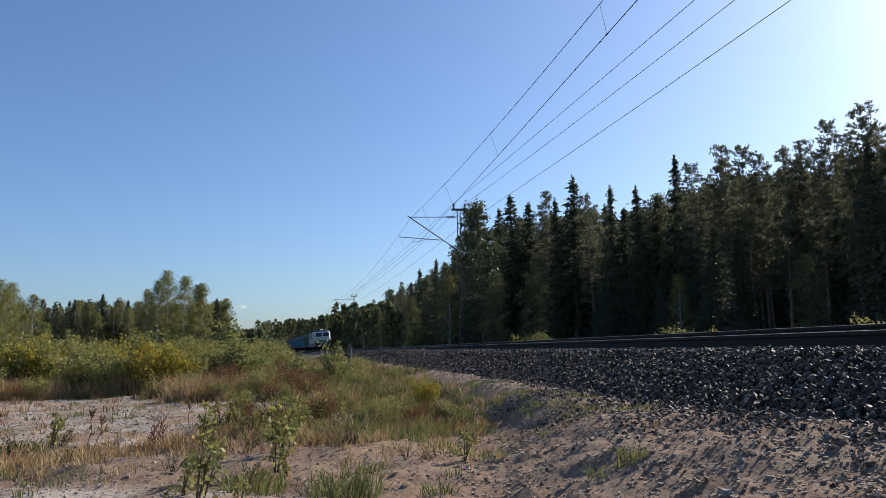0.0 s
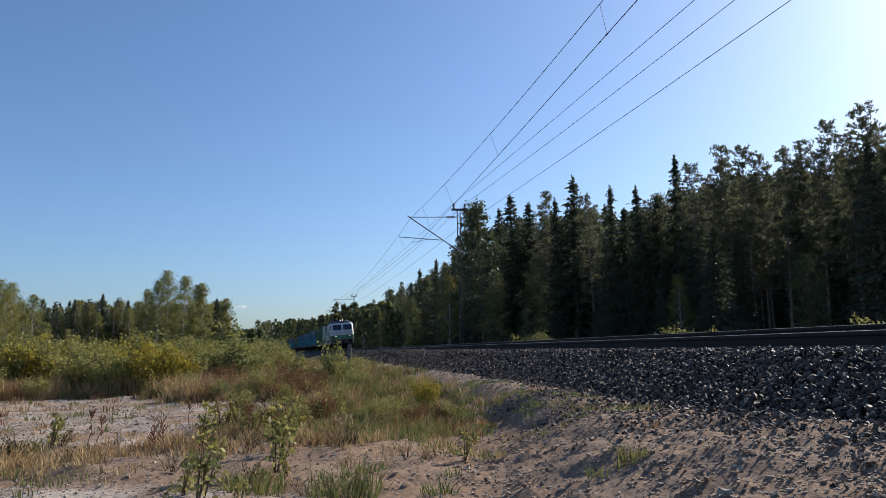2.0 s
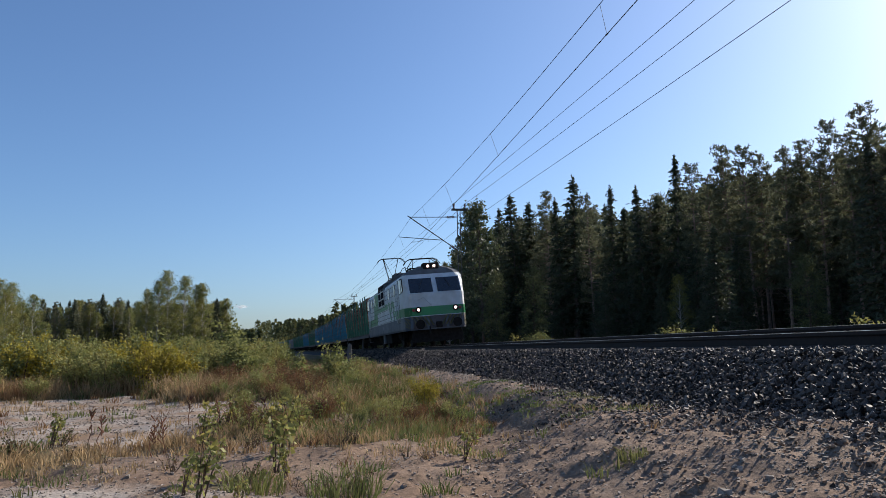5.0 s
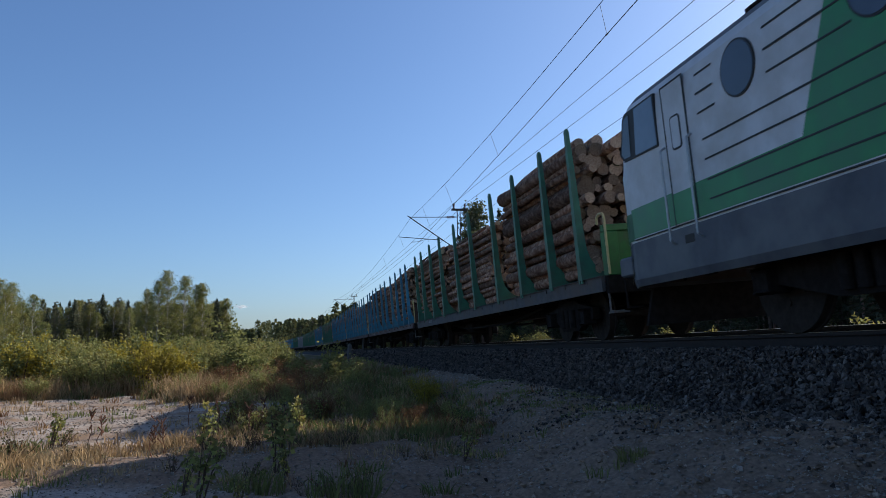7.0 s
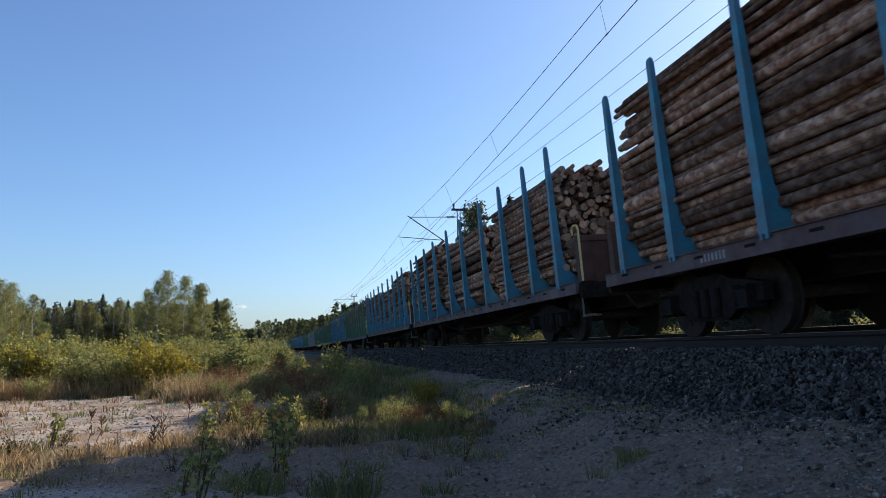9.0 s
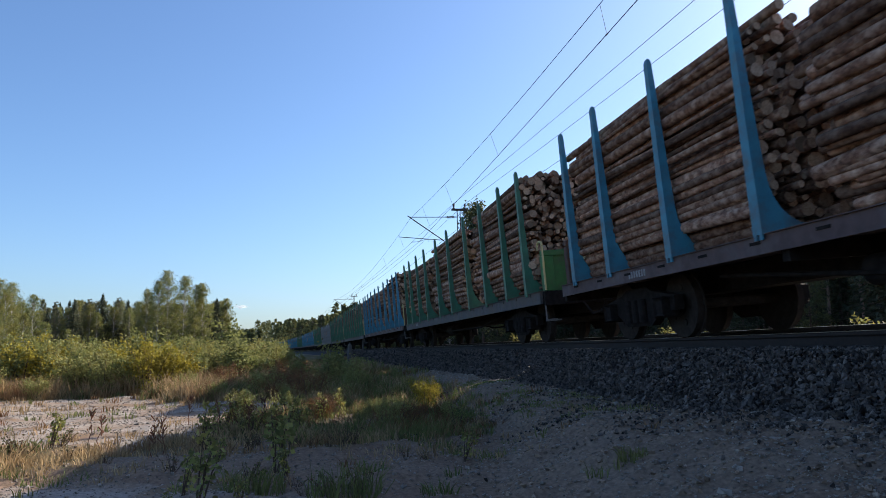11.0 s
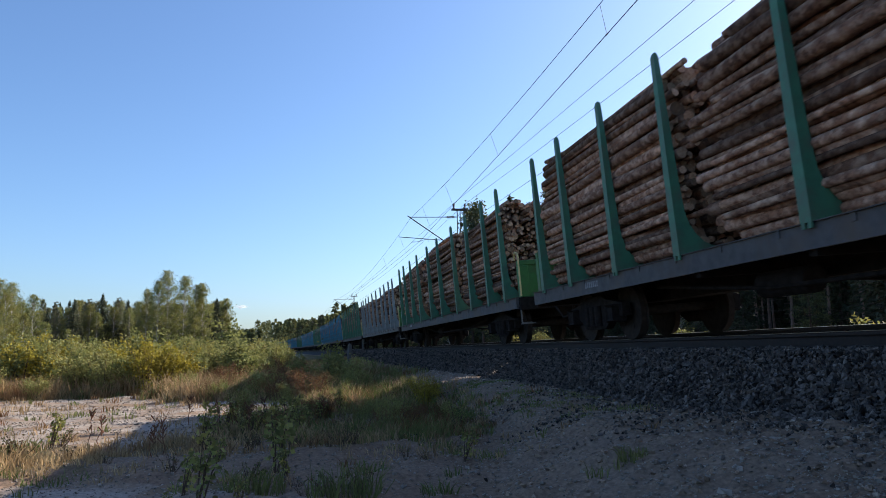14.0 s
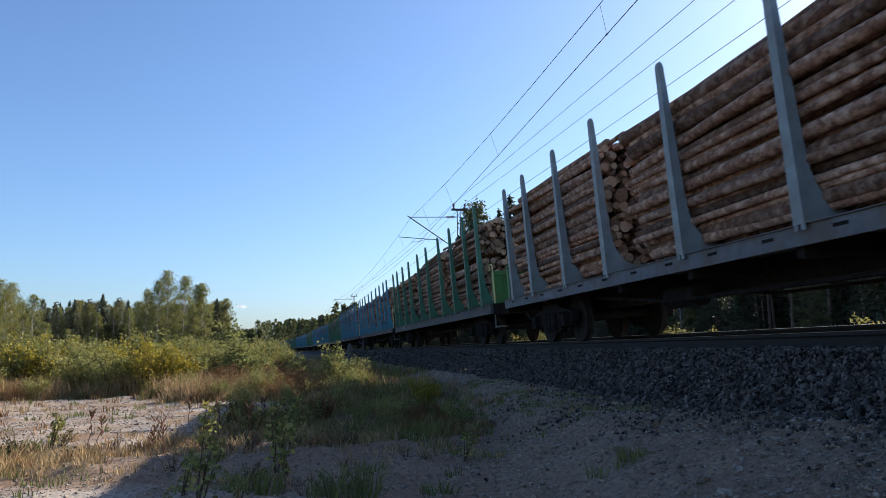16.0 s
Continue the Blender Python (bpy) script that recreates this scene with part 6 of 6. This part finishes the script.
OUTSTANDING = (("gold", -11.2, 19.0, 1.42, 0), ("gold", -10.0, 19.5, 1.25, 0), ("gold", -12.3, 20.5, 1.3, 0), ("birchlet", 1.9, 16.5, 1.2, 1), ("willow", 2.9, 17.2, 0.85, 1), ("birchlet", 1.0, 18, 0.9, 0), ("willow", 3.6, 15.4, 0.6, 1),
               ("birchlet", -1.0, 17.0, 0.95, 1), ("willow", -15.5, 20.5, 1.3, 0), ("willow", -14.2, 19.5, 1.15, 1), ("birchlet", -20.0, 21, 1.5, 0), ("birchlet", -18.2, 22, 1.4, 1))
for kind, head, dist, h, which in SEEDLINGS + OUTSTANDING:
    bush(kind, dist * math.sin(radians(head)), dist * math.cos(radians(head)), h, which)
for i in range(42):                            # more of them strewn over the sparse ground
    y = 4.6 + 11 * wood_rng.random()
    x = wood_rng.uniform(-0.42 * y, min(1.6, 0.25 * y))
    if pale_patch(x, y) < 0.5 and across(x, y) > 4.2:
        bush("near", x, y, wood_rng.uniform(0.12, 0.34) + 0.02 * y * wood_rng.random())
for i in range(95):                            # low weeds on the gravel before them
    y = 4.3 + 6.5 * wood_rng.random() ** 1.4
    x = wood_rng.uniform(-0.48 * y, min(1.3, 0.16 * y))
    if pale_patch(x, y) < 0.75 and across(x, y) > 4.4:
        bush("weed", x, y, wood_rng.uniform(0.07, 0.24))
for i in range(34):                            # withered bushes along the thicket's front
    y = wood_rng.uniform(13.5, 21)
    x = wood_rng.uniform(-0.4 * y, 1.2)
    if pale_patch(x, y) < 0.2 and across(x, y) > 5.2:
        bush("rust" if wood_rng.random() < 0.35 else "willow", x, y, wood_rng.uniform(0.45, 0.85))
for i in range(110):                           # a sparse belt of herbs and suckers before the thicket
    y = 8.6 + 7.5 * wood_rng.random()
    x = wood_rng.uniform(-0.16 * y, 2.6)
    if pale_patch(x, y) < 0.15 and across(x, y) > 4.3 + 0.5 * noise.noise((x, y, 33.0)):
        bush(wood_rng.choice(("rust", "willow", "birchlet", "rust", "herb", "herb")), x, y, wood_rng.uniform(0.22, 0.42) + 0.016 * (y - 8.6) * wood_rng.random() * 2)
# the thicket beyond the gravel
n_bush = 0
while n_bush < 520:
    y = wood_rng.uniform(19.0, 62)
    x = wood_rng.uniform(-0.62 * y - 2, 2.0 - 0.03 * y)
    d = across(x, y)
    if d < 6.3 + 0.02 * y or pale_patch(x, y) > 0.1:
        continue
    dens = 0.7 + 0.6 * noise.noise((x * 0.18, y * 0.18, 51.0))
    if wood_rng.random() > dens:
        continue
    n_bush += 1
    h = (wood_rng.uniform(0.7, 1.25) + 0.008 * y) * (1.0 + 0.55 * noise.noise((x * 0.3, y * 0.2, 81.0))) + (0.8 * wood_rng.random() if wood_rng.random() < 0.07 else 0)
    bush(wood_rng.choice(("willow", "birchlet") * 5 + ("gold",) if x < -3 else ("willow", "birchlet", "willow")), x, y, h)
# young birches at the meadow's edge: (heading, distance, height)
for head, dist, h in ((-20.3, 27, 3.0), (-19.4, 29, 2.5), (-21.3, 26, 3.3), (-18.0, 33, 2.3), (-20.9, 24, 2.2), (-16.6, 38, 2.2)):
    plant("y" if h > 2.4 else "b", dist * math.sin(radians(head)), dist * math.cos(radians(head)), h, "young birches of the meadow")
# weeds on the far side of the track
for i in range(34):
    s, a = wood_rng.uniform(7.0, 26), wood_rng.uniform(4.0, 5.8)
    p = level(s, a)
    bush(wood_rng.choice(("birchlet", "willow", "birchlet")), p.x, p.y, wood_rng.uniform(0.95, 1.38) + (0.75 if s < 8.6 else 0))

for s, a, h in ((12.0, 4.7, 1.6), (12.5, 4.4, 1.4), (13.1, 4.9, 1.3), (13.8, 4.5, 1.2), (11.5, 4.3, 1.55), (30.5, 3.7, 1.35), (33.0, 3.9, 1.45), (31.6, 4.2, 1.3)):
    p = level(s, a)
    bush(wood_rng.choice(("birchlet", "willow")), p.x, p.y, h)


M["dock"] = surface("rusty_dry_stalk", (0.19, 0.075, 0.035), (0.11, 0.05, 0.028), 0.05, 0.9, vary=0.3)


def dock_stalk(seed, x, y, h):
    """A withered reddish stalk with short seed sprigs."""
    rng = np.random.default_rng(seed)
    ob = new("dock_stalk", None)
    bm = bmesh.new()
    pts = [Vector((rng.normal() * 0.012, rng.normal() * 0.012, h * k / 4 - 0.01)) for k in range(5)]
    for k in range(4):
        tube(bm, pts[k], pts[k + 1], 0.005 - 0.0008 * k, 0.0042 - 0.0008 * k, 5)
    part("stem", bm, M["dock"], ob)
    bm = bmesh.new()
    for _ in range(16):
        t = rng.uniform(0.35, 1.0)
        a = rng.uniform(0, 6.28)
        b = pts[0].lerp(pts[4], t)
        c = b + Vector((math.cos(a) * 0.035, math.sin(a) * 0.035, 0.045)) * rng.uniform(0.6, 1.4)
        tube(bm, b, c, 0.0035, 0.006, 4)
    part("seed_head", bm, M["dock"], ob)["kind"] = "stuff"
    ob.matrix_basis = Matrix.Translation((x, y, ground_z(x, y))) @ pose(0, 0, 0, rng.normal() * 4, rng.normal() * 4, 0)
    tagged(ob, "withered reddish-brown dock stalk on gravel", "weed", group="dry stalks on the gravel")


for i, (head, dist, h) in enumerate(((-15.0, 8.3, 0.40), (-14.3, 8.35, 0.42), (-11.0, 7.3, 0.34), (-10.1, 7.5, 0.3),
                                     (-6.6, 8.8, 0.4), (-4.2, 8.2, 0.36), (-3.0, 9.4, 0.42), (-0.6, 9.0, 0.36), (1.2, 9.6, 0.4), (-8.4, 10.4, 0.4))):
    dock_stalk(200 + i, dist * math.sin(radians(head)), dist * math.cos(radians(head)), h)


def marker_post(head, dist, h):
    """A weathered wooden post among the bushes."""
    x, y = dist * math.sin(radians(head)), dist * math.cos(radians(head))
    bm = bmesh.new()
    box(bm, -0.06, 0.06, -0.06, 0.06, -0.1, h, 0.012)
    prism(bm, [(-0.06, h), (0.06, h), (0.0, h + 0.06)], "y", -0.058, 0.058)
    ob = part("marker_post", bm, M["concrete"])
    ob.matrix_basis = Matrix.Translation((x, y, ground_z(x, y))) @ pose(0, 0, 0, 1.5, 2.0, 20)
    tagged(ob, "weathered grey marker post beside the track", "post", group="marker posts")


marker_post(3.1, 26.0, 1.12)
marker_post(4.2, 60.0, 1.6)


# ---- what moves ----
SPEED, START = 21.079, 139.63


# metres by which the train lags behind that steady speed
LAG = {0.0: 0.0, 0.5: 0.2, 1.0: 0.0, 1.5: 0.2, 2.0: 0.0, 2.5: 0.2, 3.0: 0.0, 3.5: 0.2, 4.0: 0.0, 4.5: 0.05, 5.0: 0.05, 5.5: 0.05, 6.0: 0.05, 6.5: 0.05, 7.0: 0.12, 7.5: 0.69, 8.0: 0.33, 8.5: 0.81,
       9.0: 0.49, 9.5: 0.75, 10.0: 1.05, 10.5: 1.4, 11.0: 1.75, 11.5: 2.15, 12.0: 1.80, 12.5: 2.37, 13.0: 2.06, 13.5: 2.64, 14.0: 2.28, 14.5: 2.90, 15.0: 3.47, 15.5: 3.27, 16.0: 3.83}


def nose_at(t):
    """How far along the track the train's nose is."""
    return START - SPEED * t + LAG[t]


def spin(wheelset, m, r):
    """A wheelset turns as the train rolls; m is its pose in its bogie."""
    rows = []
    for k in range(481):
        t = k / 30
        rows.append((t, m @ Matrix.Rotation(SPEED * t / r, 4, "X")))
    walk(wheelset, rows)


def motions():
    for thing, behind in TRAIN:
        walk(thing, [(k * 0.5, on_track(nose_at(k * 0.5) + behind)) for k in range(33)])
    for wheelset, m, r in SPINNING:
        spin(wheelset, m, r)


SPINNING = []
for thing, behind in TRAIN:
    if thing.name.startswith("log_wagon") and behind < FIRST + PITCH_W * NEAR_WAGONS:
        SPINNING += [(w, w.matrix_basis.copy(), WHEEL_R) for b in thing.children if b.name.startswith("bogie") for w in b.children]
    elif thing.name.startswith("electric_locomotive"):
        SPINNING += [(w, w.matrix_basis.copy(), LOCO_R) for b in thing.children if b.name.startswith("bogie") for w in b.children]
motions()
